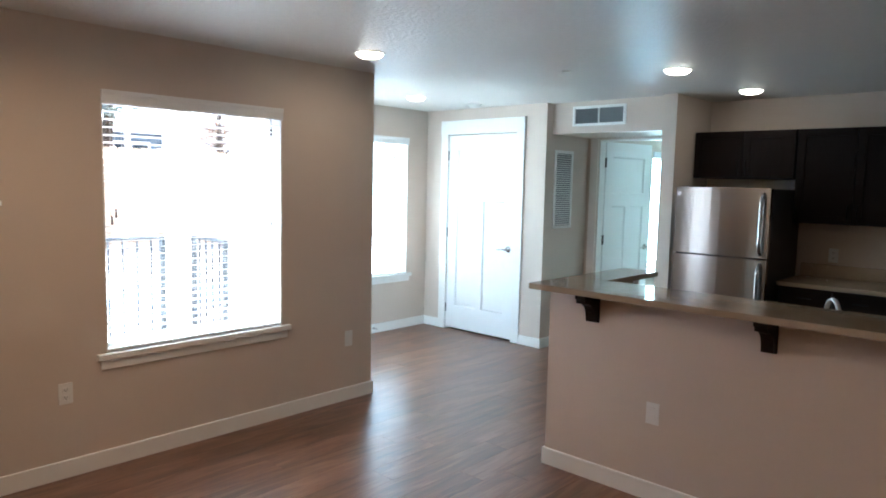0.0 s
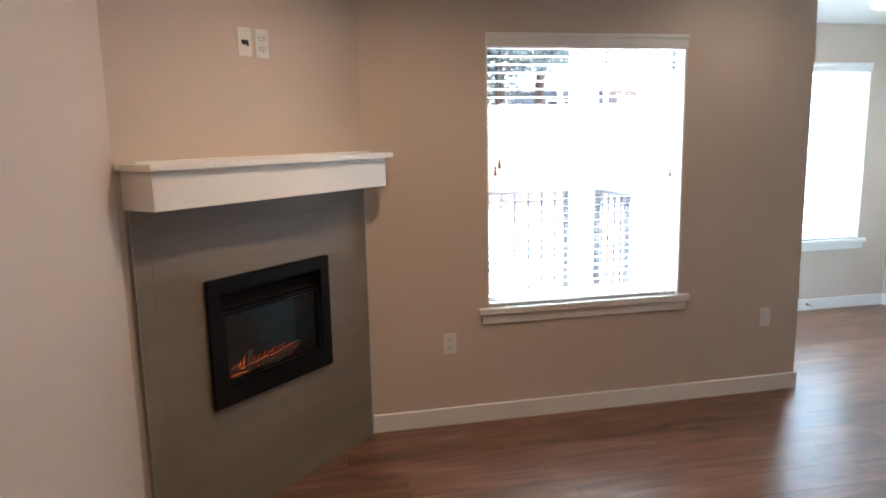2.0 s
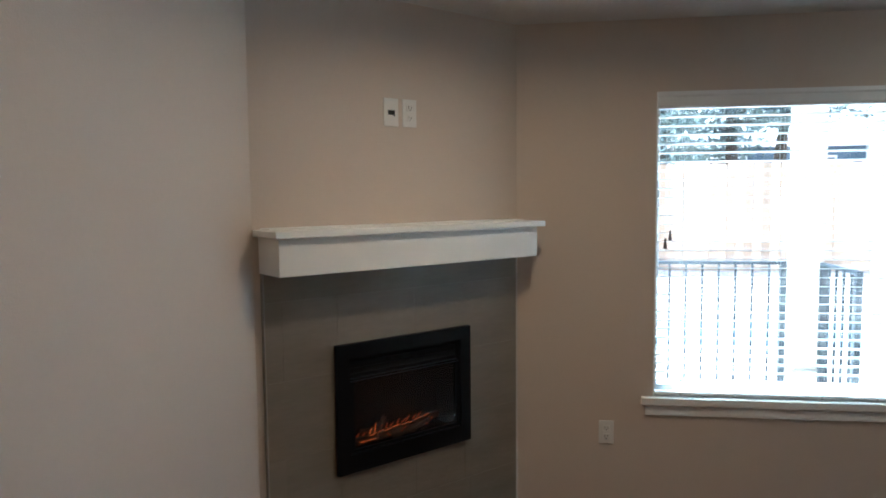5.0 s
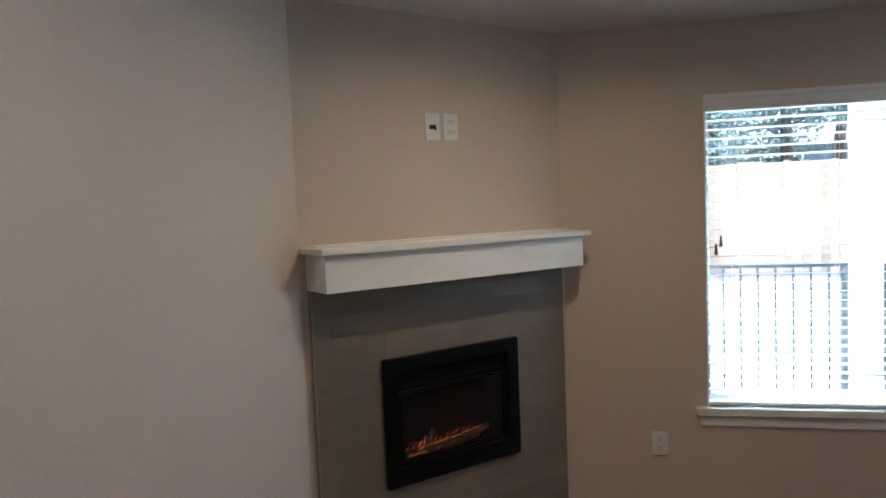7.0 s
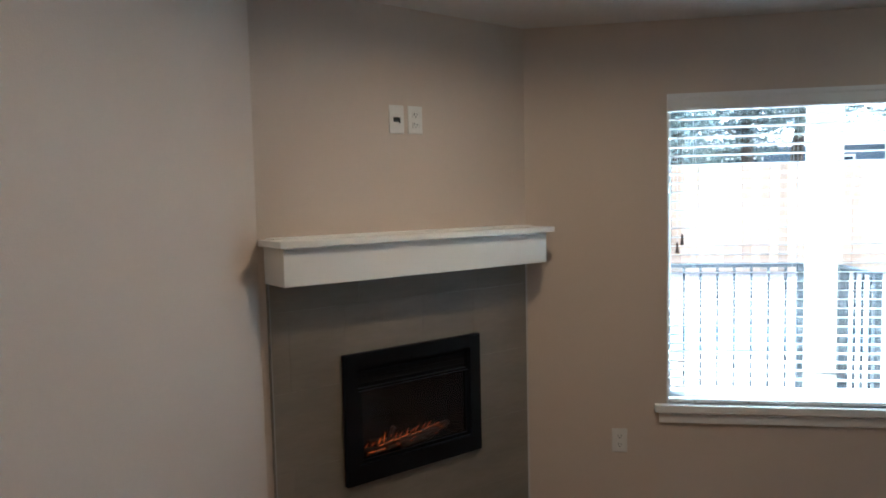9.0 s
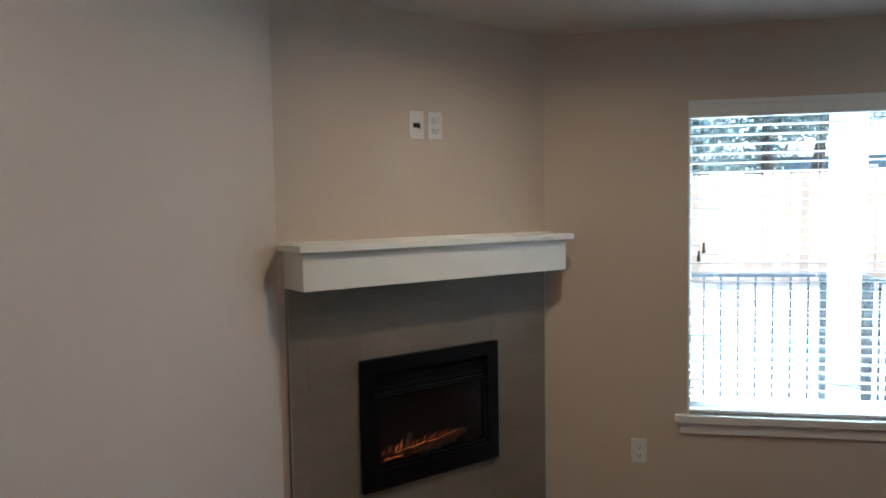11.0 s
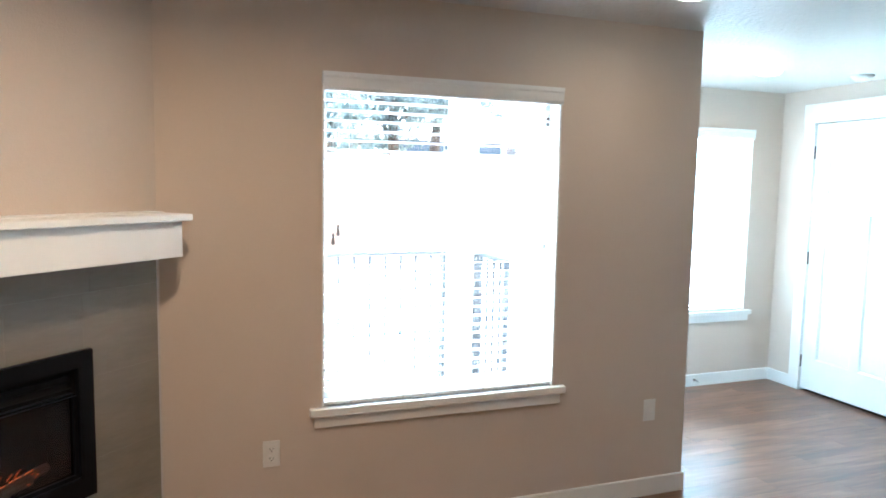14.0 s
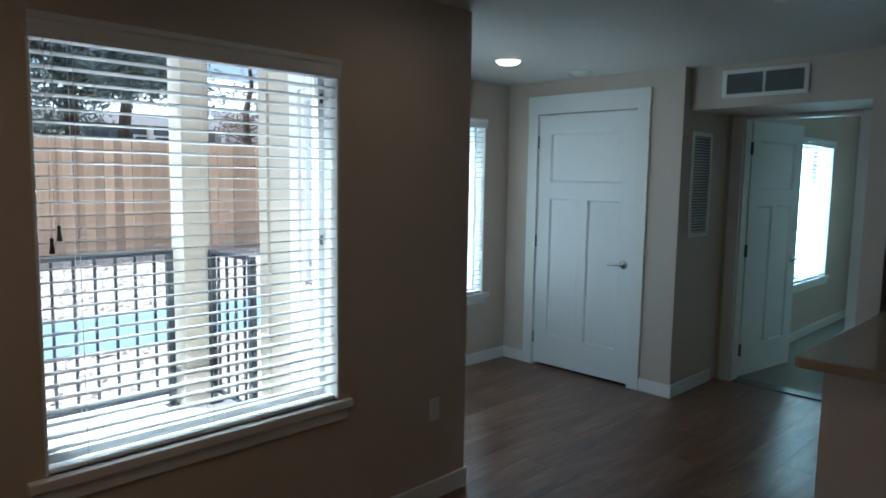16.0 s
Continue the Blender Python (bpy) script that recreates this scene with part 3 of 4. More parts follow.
outlet(Matrix.Translation((-2.157, 0, 0.462)), "white duplex outlet low on the window wall")
outlet(Matrix.Translation((-0.225, 0, 0.464)), "white plate low on the window wall near its end", "rocker")
outlet(pose(-0.13, -2.354, 0.463, 0, 0, -90), "white outlet low on the breakfast bar wall", "rocker")
S = math.sqrt(0.5)


def on_chase(x, z, out=0.0):
    """A pose on the diagonal wall at plan x, facing the room."""
    return Matrix.Translation((x + out * S, x + CHASE - out * S, z)) @ Matrix.Rotation(radians(45), 4, "Z")


outlet(on_chase(-3.097, 1.963), "white plate with a black cable stub over the mantel", "cable")
outlet(on_chase(-3.032, 1.964), "white duplex outlet over the mantel")

grl = thing("return_air_grille", Matrix.Translation((2.485, -0.06, 1.585)), "white louvred return air grille on the alcove wall", "grille")
bm = walled(-0.165, 0.165, -0.012, -0.0005, -0.39, 0.39, (-0.135, 0.135, -0.36, 0.36))
part("frame", bm, TRIM, grl)
part("backing", box(nb(), -0.135, 0.135, -0.0025, -0.0008, -0.36, 0.36), FILTER, grl, "grey filter behind the louvres")
bm = nb()
box(bm, -0.135, 0.135, -0.0065, 0.0065, -0.0012, 0.0012)
me = mesh_from("louvre", bm, TRIM)
for i in range(34):
    share("louvre", me, grl, pose(0, -0.0085, -0.35 + i * 0.0212, 38, 0, 0))

vent = thing("supply_vent", Matrix.Translation((XC + 0.1, -0.568, 2.283)), "white supply air vent with grey blades on the soffit", "vent")
bm = nb()
for a in ((-0.278, -0.250, -0.093, 0.093), (0.250, 0.278, -0.093, 0.093), (-0.25, 0.25, 0.068, 0.093), (-0.25, 0.25, -0.093, -0.068), (-0.008, 0.008, -0.068, 0.068)):
    box(bm, -0.014, -0.0005, a[0], a[1], a[2], a[3], 0.002)
part("frame", bm, TRIM, vent)
part("backing", box(nb(), -0.003, -0.0008, -0.25, 0.25, -0.068, 0.068), FILTER, vent, "grey duct behind the blades")
bm = nb()
box(bm, -0.006, 0.006, -0.119, 0.119, -0.0008, 0.0008)
me = mesh_from("blade", bm, FILTER)
for y in (-0.129, 0.129):
    for i in range(10):
        share("blade", me, vent, pose(-0.009, y, -0.058 + i * 0.0128, 0, 40 if y < 0 else -20, 0))


def ceiling_lamp(x, y, share_of=1.0, label="round flush ceiling lamp, lit, with a white rim"):
    o = thing("ceiling_light", Matrix.Translation((x, y, H)), label, "ceiling light", "ceiling lights")
    bm = nb()
    lathe(bm, [(0.090, 0.0), (0.095, -0.002), (0.095, -0.005), (0.090, -0.007), (0.084, -0.007), (0.084, 0.0)], 40)
    part("rim", bm, TRIM, o, "white metal rim", True)
    bm = nb()
    lathe(bm, [(0.0838, -0.004), (0.082, -0.014), (0.072, -0.023), (0.054, -0.030), (0.030, -0.034), (0.004, -0.035)], 40)
    part("diffuser", bm, LENS, o, "glowing frosted diffuser", True)
    la = new("ceiling_lamp_light", bpy.data.lights.new("ceiling_lamp_light", "AREA"))
    la.data.shape, la.data.size, la.data.energy, la.data.color = "DISK", 0.14, LAMP_WATTS * share_of, LAMP_COLOUR
    la.data.spread = radians(168)
    la.matrix_world = Matrix.Translation((x, y, H - 0.038))
    return o


LENS = glow("lamp_diffuser_glow", (1.0, 0.80, 0.58), 2.1)
# the last lamp is unseen, added behind the camera path as even fill light
for lx, ly, dim in ((-0.55, -0.58, 0.30), (1.08, -1.84, 0.07), (2.32, -1.90, 0.03), (1.17, 0.74, 0.7), (-2.36, -1.20, 2.0), (-2.98, -2.72, 0.75), (-1.9, -4.6, 1.6)):
    ceiling_lamp(lx, ly, dim)

det = thing("smoke_detector", Matrix.Translation((1.90, 0.64, H)), "round white smoke detector on the ceiling", "smoke detector")
bm = nb()
lathe(bm, [(0.062, 0.0), (0.062, -0.012), (0.058, -0.02), (0.040, -0.036), (0.004, -0.038)], 32)
part("housing", bm, PLASTIC, det, smooth=True)
part("mount", lathe(nb(), [(0.075, -0.0005), (0.075, -0.008), (0.06, -0.011)], 32), PLASTIC, det, smooth=True)
spr = thing("fire_sprinkler", Matrix.Translation((0.72, -1.195, H)), "small white fire sprinkler cover on the ceiling", "sprinkler")
part("cover_plate", lathe(nb(), [(0.036, -0.0005), (0.036, -0.005), (0.03, -0.008), (0.002, -0.009)], 24), PLASTIC, spr, smooth=True)

ds = thing("door_stop", Matrix.Translation((1.38, YN - 0.013, 0.055)), "small spring door stop on the nook baseboard", "door stop")
bm = nb()
rod(bm, (0, 0, 0), (0, -0.008, 0), 0.012, sides=14)
for i in range(12):
    rod(bm, (0, -0.008 - i * 0.005, 0), (0, -0.011 - i * 0.005, 0), 0.0055, sides=10)
part("spring", bm, CHROME, ds)
part("tip", rod(nb(), (0, -0.066, 0), (0, -0.078, 0), 0.008, sides=12), PLASTIC, ds, "white rubber tip")


# ---- the fireplace ----
# local frame: x along the diagonal from the side wall to the window wall, -y into the room
FP = CH
TILE_TOP = 1.336
TX0, TX1 = 0.026, 1.318
sur = thing("fireplace_surround", FP, "grey-brown stone tile fireplace surround set across the corner", "fireplace")
TP = 0.022
part("tile_backing", walled(TX0, TX1, -0.004, -0.0006, 0, TILE_TOP, (IX0 + 0.03, IX1 - 0.03, IZ0 + 0.03, IZ1 - 0.03)), GROUT, sur, "grey grout between the tiles")
rows = [0.0, 0.31, 0.615, 0.92, 1.225, TILE_TOP]
for r, (z0, z1) in enumerate(zip(rows, rows[1:])):
    cuts = [TX0 + 0.005] + [c for c in ((0.40, 1.01) if r % 2 == 0 else (0.10, 0.705))] + [TX1 - 0.0145]
    for a, b in zip(cuts, cuts[1:]):
        g = 0.0004
        cells = [(a, b, z0, z1)]
        # tiles stop at the edges of the insert
        if z1 > IZ0 + 0.02 and z0 < IZ1 - 0.02 and b > IX0 + 0.02 and a < IX1 - 0.02:
            cells = []
            if a < IX0:
                cells.append((a, IX0 + 0.02, z0, z1))
            if b > IX1:
                cells.append((IX1 - 0.02, b, z0, z1))
            m0, m1 = max(a, IX0 + 0.02), min(b, IX1 - 0.02)
            if z0 < IZ0:
                cells.append((m0, m1, z0, IZ0 + 0.02))
            if z1 > IZ1:
                cells.append((m0, m1, IZ1 - 0.02, z1))
        for c in cells:
            part("tile", box(nb(), c[0] + g, c[1] - g, -TP, -0.004, c[2] + g, c[3] - g), TILE, sur)
part("edge_trim", box(nb(), TX0, TX0 + 0.005, -TP - 0.001, -0.0006, 0, TILE_TOP), EDGE, sur, "brushed metal tile edging")
part("edge_bead", box(nb(), TX1 - 0.014, TX1, -TP + 0.002, -0.0006, 0, TILE_TOP, 0.002), BEAD, sur, "pale caulked bead along the tile edge")

man = thing("mantel_shelf", FP @ Matrix.Translation((0, 0, TILE_TOP)), "white painted box mantel with a projecting top board", "mantel")
bm = nb()
box(bm, 0.022, 1.286, -0.182, -0.0008, 0.0, 0.137, 0.003)
part("box", bm, TRIM, man)
part("top_board", box(nb(), 0.002, 1.314, -0.208, -0.0008, 0.137, 0.162, 0.003), TRIM, man)
part("back_strip", box(nb(), 0.03, 1.29, -0.085, -0.001, 0.162, 0.168, 0.001), TRIM, man, "raised white board at the back")

ins = thing("electric_fireplace", FP @ Matrix.Translation((IX0, -TP, IZ0)), "black electric fireplace insert with glowing embers", "fireplace insert")
IW, IH = IX1 - IX0, IZ1 - IZ0
bm = walled(0, IW, -0.022, -0.0005, 0, IH, (0.060, IW - 0.060, 0.078, IH - 0.058))
bmesh.ops.bevel(bm, geom=bm.edges[:], offset=0.0025, segments=2, affect="EDGES")
part("frame", bm, BLACK, ins)
part("heater_outlet", box(nb(), 0.061, IW - 0.061, 0.020, 0.024, IH - 0.150, IH - 0.058), SOOT, ins, "recessed black heater outlet")
for i in range(3):
    part("outlet_blade", box(nb(), 0.064, IW - 0.064, 0.012, 0.020, IH - 0.134 + i * 0.024, IH - 0.133 + i * 0.024), SOOT, ins)
part("outlet_lip", box(nb(), 0.061, IW - 0.061, 0.002, 0.020, IH - 0.156, IH - 0.150, 0.001), BLACK, ins)
part("inner_bezel", walled(0.0605, IW - 0.0605, -0.010, 0.0, 0.0783, IH - 0.157, (0.082, IW - 0.075, 0.092, IH - 0.158)), BLACK, ins, "black bezel around the screen")
part("screen", box(nb(), 0.061, IW - 0.061, 0.001, 0.003, 0.0785, IH - 0.1565), SMOKED, ins, "smoked glass screen")
bm = nb()
D = 0.16
for a in ((0.05, IW - 0.05, D, D + 0.01, 0.05, IH - 0.06), (0.05, 0.06, 0.0, D, 0.05, IH - 0.06), (IW - 0.06, IW - 0.05, 0.0, D, 0.05, IH - 0.06),
          (0.05, IW - 0.05, 0.0, D, 0.05, 0.06), (0.05, IW - 0.05, 0.007, D, IH - 0.06, IH - 0.05)):
    box(bm, *a)
part("firebox", bm, SOOT, ins, "black firebox lining")
rnd = random.Random(4)
for a, b, r in (((0.13, 0.07, 0.085), (0.50, 0.06, 0.105), 0.020), ((0.17, 0.10, 0.11), (0.42, 0.05, 0.085), 0.017), ((0.30, 0.045, 0.082), (0.58, 0.10, 0.115), 0.019), ((0.22, 0.05, 0.08), (0.30, 0.11, 0.15), 0.014)):
    bm = nb()
    rod(bm, a, b, r, r * 0.8, 12)
    bmesh.ops.subdivide_edges(bm, edges=[e for e in bm.edges if abs((e.verts[0].co - e.verts[1].co).length) > 0.1], cuts=8)
    for v in bm.verts:
        v.co += Vector((rnd.uniform(-1, 1), rnd.uniform(-1, 1), rnd.uniform(-1, 1))) * 0.003
    part("log", bm, LOG, ins, "charred artificial log", True)
# glowing seams along the logs, a bed of small embers, and a few low flames
for a, b in (((0.19, 0.052, 0.108), (0.255, 0.046, 0.122)), ((0.262, 0.044, 0.118), (0.335, 0.042, 0.128)), ((0.348, 0.040, 0.126), (0.40, 0.040, 0.131)),
             ((0.415, 0.042, 0.134), (0.455, 0.044, 0.138)), ((0.135, 0.045, 0.092), (0.215, 0.038, 0.097)), ((0.47, 0.05, 0.138), (0.50, 0.05, 0.143))):
    pts = [Vector(a).lerp(Vector(b), k / 5) + Vector((0, rnd.uniform(-0.001, 0.001), rnd.uniform(-0.002, 0.002))) for k in range(6)]
    bm = nb()
    tube(bm, pts, [rnd.uniform(0.0006, 0.0022) for _ in pts], 7)
    part("ember_seam", bm, FLAME, ins, "glowing orange crack along a log", True)
for i in range(44):
    bm = nb()
    u = rnd.uniform(0.12, 0.54)
    w = rnd.uniform(0.0015, 0.006)
    y, z = rnd.uniform(0.03, 0.09), rnd.uniform(0.080, 0.098) + 0.06 * (u - 0.12)
    box(bm, u - w, u + w, y, y + rnd.uniform(0.002, 0.006), z, z + rnd.uniform(0.001, 0.003))
    part("ember", bm, FLAME if rnd.random() < 0.15 else EMBER, ins, "glowing orange ember")
for i in range(12):
    u = 0.14 + 0.34 * (i + rnd.uniform(-0.3, 0.3)) / 12
    hgt = rnd.uniform(0.02, 0.04) * (1.3 if i in (2, 3) else 0.8)
    lean = rnd.uniform(0.004, 0.03)
    wd = rnd.uniform(0.001, 0.0026)
    zb = 0.10 + 0.03 * i / 12
    bm = nb()
    prism(bm, [(u - wd, zb), (u + wd, zb), (u + wd * 0.8 + lean * 0.5, zb + hgt * 0.5), (u + lean, zb + hgt), (u - wd * 0.5 + lean * 0.3, zb + hgt * 0.45)], 0.003,
          lambda a, b, c: (a, 0.075 + c, b))
    part("flame", bm, FLAME if i in (2, 3) else EMBER, ins, "small orange flame")


# ---- kitchen ----
PY0 = -1.70
BX = -0.13
BZ = 1.05
struct("wall_bar", box(nb(), BX, BX + 0.13, -5.0, PY0, 0, BZ), WALL, "greige half wall of the breakfast bar", "wall")
struct("wall_bar_end", box(nb(), BX + 0.13, 0.72, PY0 - 0.12, PY0, 0, BZ), WALL, "greige half wall at the end of the bar", "wall")
bar = thing("breakfast_bar_counter", Matrix.Translation((0, 0, BZ)), "speckled beige quartz breakfast bar top, L-shaped", "countertop")
bm = nb()
prism(bm, [(-0.305, -5.0), (-0.305, PY0 + 0.025), (-0.295, PY0 + 0.04), (0.1445, PY0 + 0.04), (0.1445, -5.0)], 0.032, lambda u, v, w: (u, v, w))
bmesh.ops.bevel(bm, geom=bm.edges[:], offset=0.003, segments=2, affect="EDGES")
part("slab", bm, QUARTZ, bar)
part("return_slab", box(nb(), 0.1455, 0.80, PY0 - 0.21, PY0 + 0.04, 0.0, 0.032, 0.003), QUARTZ, bar, "shorter quartz slab at the end of the bar")


def bracket(y):
    o = thing("bar_bracket", Matrix.Translation((BX, y, BZ)), "dark espresso wooden bracket under the bar top", "bracket", "bar brackets")
    bm = nb()
    out = [(0, -0.155), (0, -0.022), (-0.15, -0.022), (-0.15, -0.044)]
    out += [(-0.15 + 0.10 * math.sin(a), -0.044 - 0.075 * (1 - math.cos(a))) for a in [math.pi / 2 * i / 6 for i in range(1, 7)]]
    out += [(-0.044, -0.155)]
    prism(bm, out, 0.055, lambda u, v, w: (u, w - 0.0275, v))
    part("bracket_arm", bm, ESPRESSO, o)
    part("top_plate", box(nb(), -0.16, 0.0, -0.032, 0.032, -0.022, -0.0005, 0.002), ESPRESSO, o)
    part("wall_plate", box(nb(), -0.012, 0.0, -0.032, 0.032, -0.162, -0.022, 0.002), ESPRESSO, o)
    return o


br = bracket(-1.99)
for y in (-2.90, -3.82):
    copy_thing(br, Matrix.Translation((BX, y, BZ)))

fr = thing("refrigerator", Matrix.Translation((2.08, -1.80, 0)), "stainless steel top-freezer refrigerator with dark sides", "refrigerator")
part("cabinet", box(nb(), 0.062, 0.80, -0.37, 0.37, 0.03, 1.635, 0.006), FRIDGE_SIDE, fr, "dark grey refrigerator body")


def curved_door(z0, z1):
    bm = nb()
    n = 10
    out = [(-0.374 + 0.748 * i / n, 0.012 - 0.014 * math.sin(math.pi * i / n)) for i in range(n + 1)]
    prism(bm, [(u, v) for u, v in out] + [(0.374, 0.058), (-0.374, 0.058)], z1 - z0, lambda u, v, w: (v, u, z0 + w))
    return bm


fd = part("freezer_door", curved_door(1.10, 1.64), STEEL, fr, "brushed steel freezer door")
rd = part("refrigerator_door", curved_door(0.08, 1.088), STEEL, fr, "brushed steel refrigerator door")
for d, a, b in ((fd, 1.13, 1.60), (rd, 0.60, 1.06)):
    bm = nb()
    steps = [i / 16 for i in range(17)]
    tube(bm, [(0.012 - 0.058 * min(1.0, 3.2 * math.sin(math.pi * s)) ** 0.5, -0.325, a + (b - a) * s) for s in steps], 0.013)
    part("door_handle", bm, CHROME, d, "chrome bar handle", True)
part("kick_grille", box(nb(), 0.06, 0.09, -0.36, 0.36, 0.005, 0.075), BLACK, fr)
bm = nb()
lathe(bm, [(0.016, 0.0), (0.016, 0.002), (0.002, 0.0025)], 20)
bmesh.ops.transform(bm, matrix=pose(0.0085, 0.34, 1.585, 0, -90, 0), verts=bm.verts[:])
part("badge", bm, CHROME, fd, "small round silver badge")


def cabinet(name, x0, x1, y0, y1, z0, z1, doors, label, handle_low=True, drawer=False):
    o = thing(name, Matrix.Translation((x0, y0, z0)), label, "cabinet", name + "s")
    w, h, d = y1 - y0, z1 - z0, x1 - x0
    part("body", box(nb(), 0.02, d, 0.001, w - 0.001, 0, h), ESPRESSO, o)
    dw = w / doors
    for i in range(doors):
        a, b = i * dw + 0.003, (i + 1) * dw - 0.003
        zs = (0.003, h - 0.003 - (0.16 if drawer else 0))
        s = 0.058
        dr = part("cabinet_door", walled(0.0, 0.0195, a, b, zs[0], zs[1], (a + s, b - s, zs[0] + s, zs[1] - s), "y"), ESPRESSO, o)
        part("door_panel", box(nb(), 0.009, 0.019, a + s, b - s, zs[0] + s, zs[1] - s), ESPRESSO, dr)
        hy = (b - 0.03) if i % 2 == 0 and doors > 1 else a + 0.03
        hz = (zs[0] + 0.04, zs[0] + 0.15) if handle_low else (zs[1] - 0.15, zs[1] - 0.04)
        bm = nb()
        rod(bm, (-0.022, hy, hz[0]), (-0.022, hy, hz[1]), 0.005, sides=8)
        for z in hz:
            rod(bm, (-0.022, hy, z), (0.0, hy, z), 0.004, sides=8)
        part("handle", bm, BLACK, dr, "dark bar handle")
        if drawer:
            bm = nb()
            box(bm, 0.0, 0.02, a, b, h - 0.155, h - 0.005, 0.002)
            g = part("drawer_front", bm, ESPRESSO, o)
            bm = nb()
            rod(bm, (-0.022, (a + b) / 2 - 0.05, h - 0.08), (-0.022, (a + b) / 2 + 0.05, h - 0.08), 0.005, sides=8)
            part("handle", bm, BLACK, g, "dark bar handle")
    return o


cabinet("wall_cabinet", 2.57, 2.92, -2.19, -1.362, 1.72, 2.12, 2, "short dark espresso wall cabinet over the refrigerator")
cabinet("wall_cabinet", 2.57, 2.92, -3.045, -2.20, 1.37, 2.12, 2, "tall dark espresso wall cabinet with shaker doors")
cabinet("wall_cabinet", 2.57, 2.92, -3.82, -3.055, 1.37, 2.12, 2, "tall dark espresso wall cabinet with shaker doors")
for y0 in (-2.97, -3.74, -4.51):
    cabinet("base_cabinet", 2.31, 2.92, y0, y0 + 0.765, 0.0, 0.885, 2, "dark espresso base cabinet under the worktop", False, True)
wt = thing("kitchen_worktop", Matrix.Translation((2.28, -4.52, 0.886)), "tan speckled quartz worktop with a low splash", "countertop")
part("slab", box(nb(), 0.0, 0.638, 0.0, 2.32, 0.0, 0.032, 0.003), SPLASH, wt)
part("backsplash", box(nb(), 0.618, 0.638, 0.0, 2.32, 0.032, 0.135, 0.002), SPLASH, wt)
outlet(pose(2.92, -2.44, 1.10, 0, 0, -90), "white outlet above the kitchen worktop")

# sink side behind the bar
bsw = thing("sink_worktop", Matrix.Translation((BX + 0.131, 0, 0.886)), "tan quartz worktop behind the breakfast bar", "countertop")
part("slab", box(nb(), 0.0, 0.64, -5.0, PY0 - 0.121, 0.0, 0.032, 0.003), SPLASH, bsw)
part("side_splash", box(nb(), 0.005, 0.60, PY0 - 0.135, PY0 - 0.1215, 0.032, 0.153), SPLASH, bsw, "tan splash against the half wall")
part("back_splash", box(nb(), 0.0, 0.012, -5.0, PY0 - 0.136, 0.032, 0.153), SPLASH, bsw, "tan splash against the half wall")
for y0 in (-2.59, -3.36, -4.13, -4.90):
    c = cabinet("base_cabinet", 0.0, 0.59, 0.0, 0.765, 0.0, 0.885, 2, "dark espresso base cabinet behind the bar", False, True)
    c.matrix_basis = pose(0.595, y0 + 0.765, 0, 0, 0, 180)
fau = thing("kitchen_faucet", pose(0.26, -3.08, 0.918, 0, 0, 38), "chrome gooseneck kitchen faucet behind the bar", "faucet")
bm = nb()
pts = [(0, 0, 0.0), (0, 0, 0.07), (0, 0, 0.125)] + [(0.06 - 0.06 * math.cos(a), 0, 0.125 + 0.06 * math.sin(a)) for a in [math.pi * i / 10 for i in range(1, 11)]] + [(0.122, 0, 0.09)]
tube(bm, pts, 0.012)
part("spout", bm, CHROME, fau, smooth=True)
part("base", lathe(nb(), [(0.028, 0.0), (0.028, 0.006), (0.02, 0.02), (0.016, 0.03)], 20), CHROME, fau, smooth=True)
part("lever", rod(nb(), (0, -0.015, 0.06), (0.02, -0.085, 0.10), 0.007, 0.005, 10), CHROME, fau, smooth=True)


# ---- outdoors ----
gr = nb()
prof = [(-400, -0.35), (-1.0, -0.35), (2.3, -0.14), (3.2, -0.06), (3.9, 0.02), (5.5, 0.03), (6.5, 0.10), (8.4, 0.32), (9.5, 0.38), (14, 0.55), (60, 0.6), (400, 0.6)]
xs = [-400, -60, -12, 0, 6, 12, 60, 400]
grid = [[gr.verts.new((x, y, z)) for x in xs] for y, z in prof]
for r0, r1 in zip(grid, grid[1:]):
    for i in range(len(xs) - 1):
        gr.faces.new((r0[i], r0[i + 1], r1[i + 1], r1[i]))
struct("ground", gr, BARK, "brown bark mulch ground rising to the fence", "ground")


def ground_z(y):
    for (y0, z0), (y1, z1) in zip(prof, prof[1:]):
        if y0 <= y <= y1:
            return z0 + (z1 - z0) * (y - y0) / (y1 - y0)
    return 0.6


bm = nb()
box(bm, -14, 14, 3.95, 5.44, -0.2, 0.036)
struct("path", bm, PATH_MAT, "blue-grey asphalt footpath across the yard", "path")
struct("patio_slab", box(nb(), -4.4, -0.17, WT + 0.002, 2.62, -0.3, -0.02, 0.01), CONCRETE, "pale concrete patio slab", "patio")

rnd = random.Random(11)
verts, faces = [], []
for i in range(5200):
    x, y = rnd.uniform(-5.5, 4.5), rnd.uniform(2.66, 8.35)
    if 3.9 < y < 5.5:
        continue
    z = ground_z(y) + 0.004
    l, w, a, h = rnd.uniform(0.02, 0.06), rnd.uniform(0.008, 0.022), rnd.uniform(0, math.pi), rnd.uniform(0.006, 0.03)
    c, s = math.cos(a), math.sin(a)
    k = len(verts)
    for u, v, q in ((-l, -w, 0), (l, -w, h), (l * 0.8, w, h * 0.7), (-l * 0.9, w, 0), (0, 0, h + 0.012)):
        verts.append((x + u * c - v * s, y + u * s + v * c, z + q))
    faces += [(k, k + 1, k + 4), (k + 1, k + 2, k + 4), (k + 2, k + 3, k + 4), (k + 3, k, k + 4)]
me = bpy.data.meshes.new("bark_chips")
me.from_pydata(verts, [], faces)
me.materials.append(CHIP)
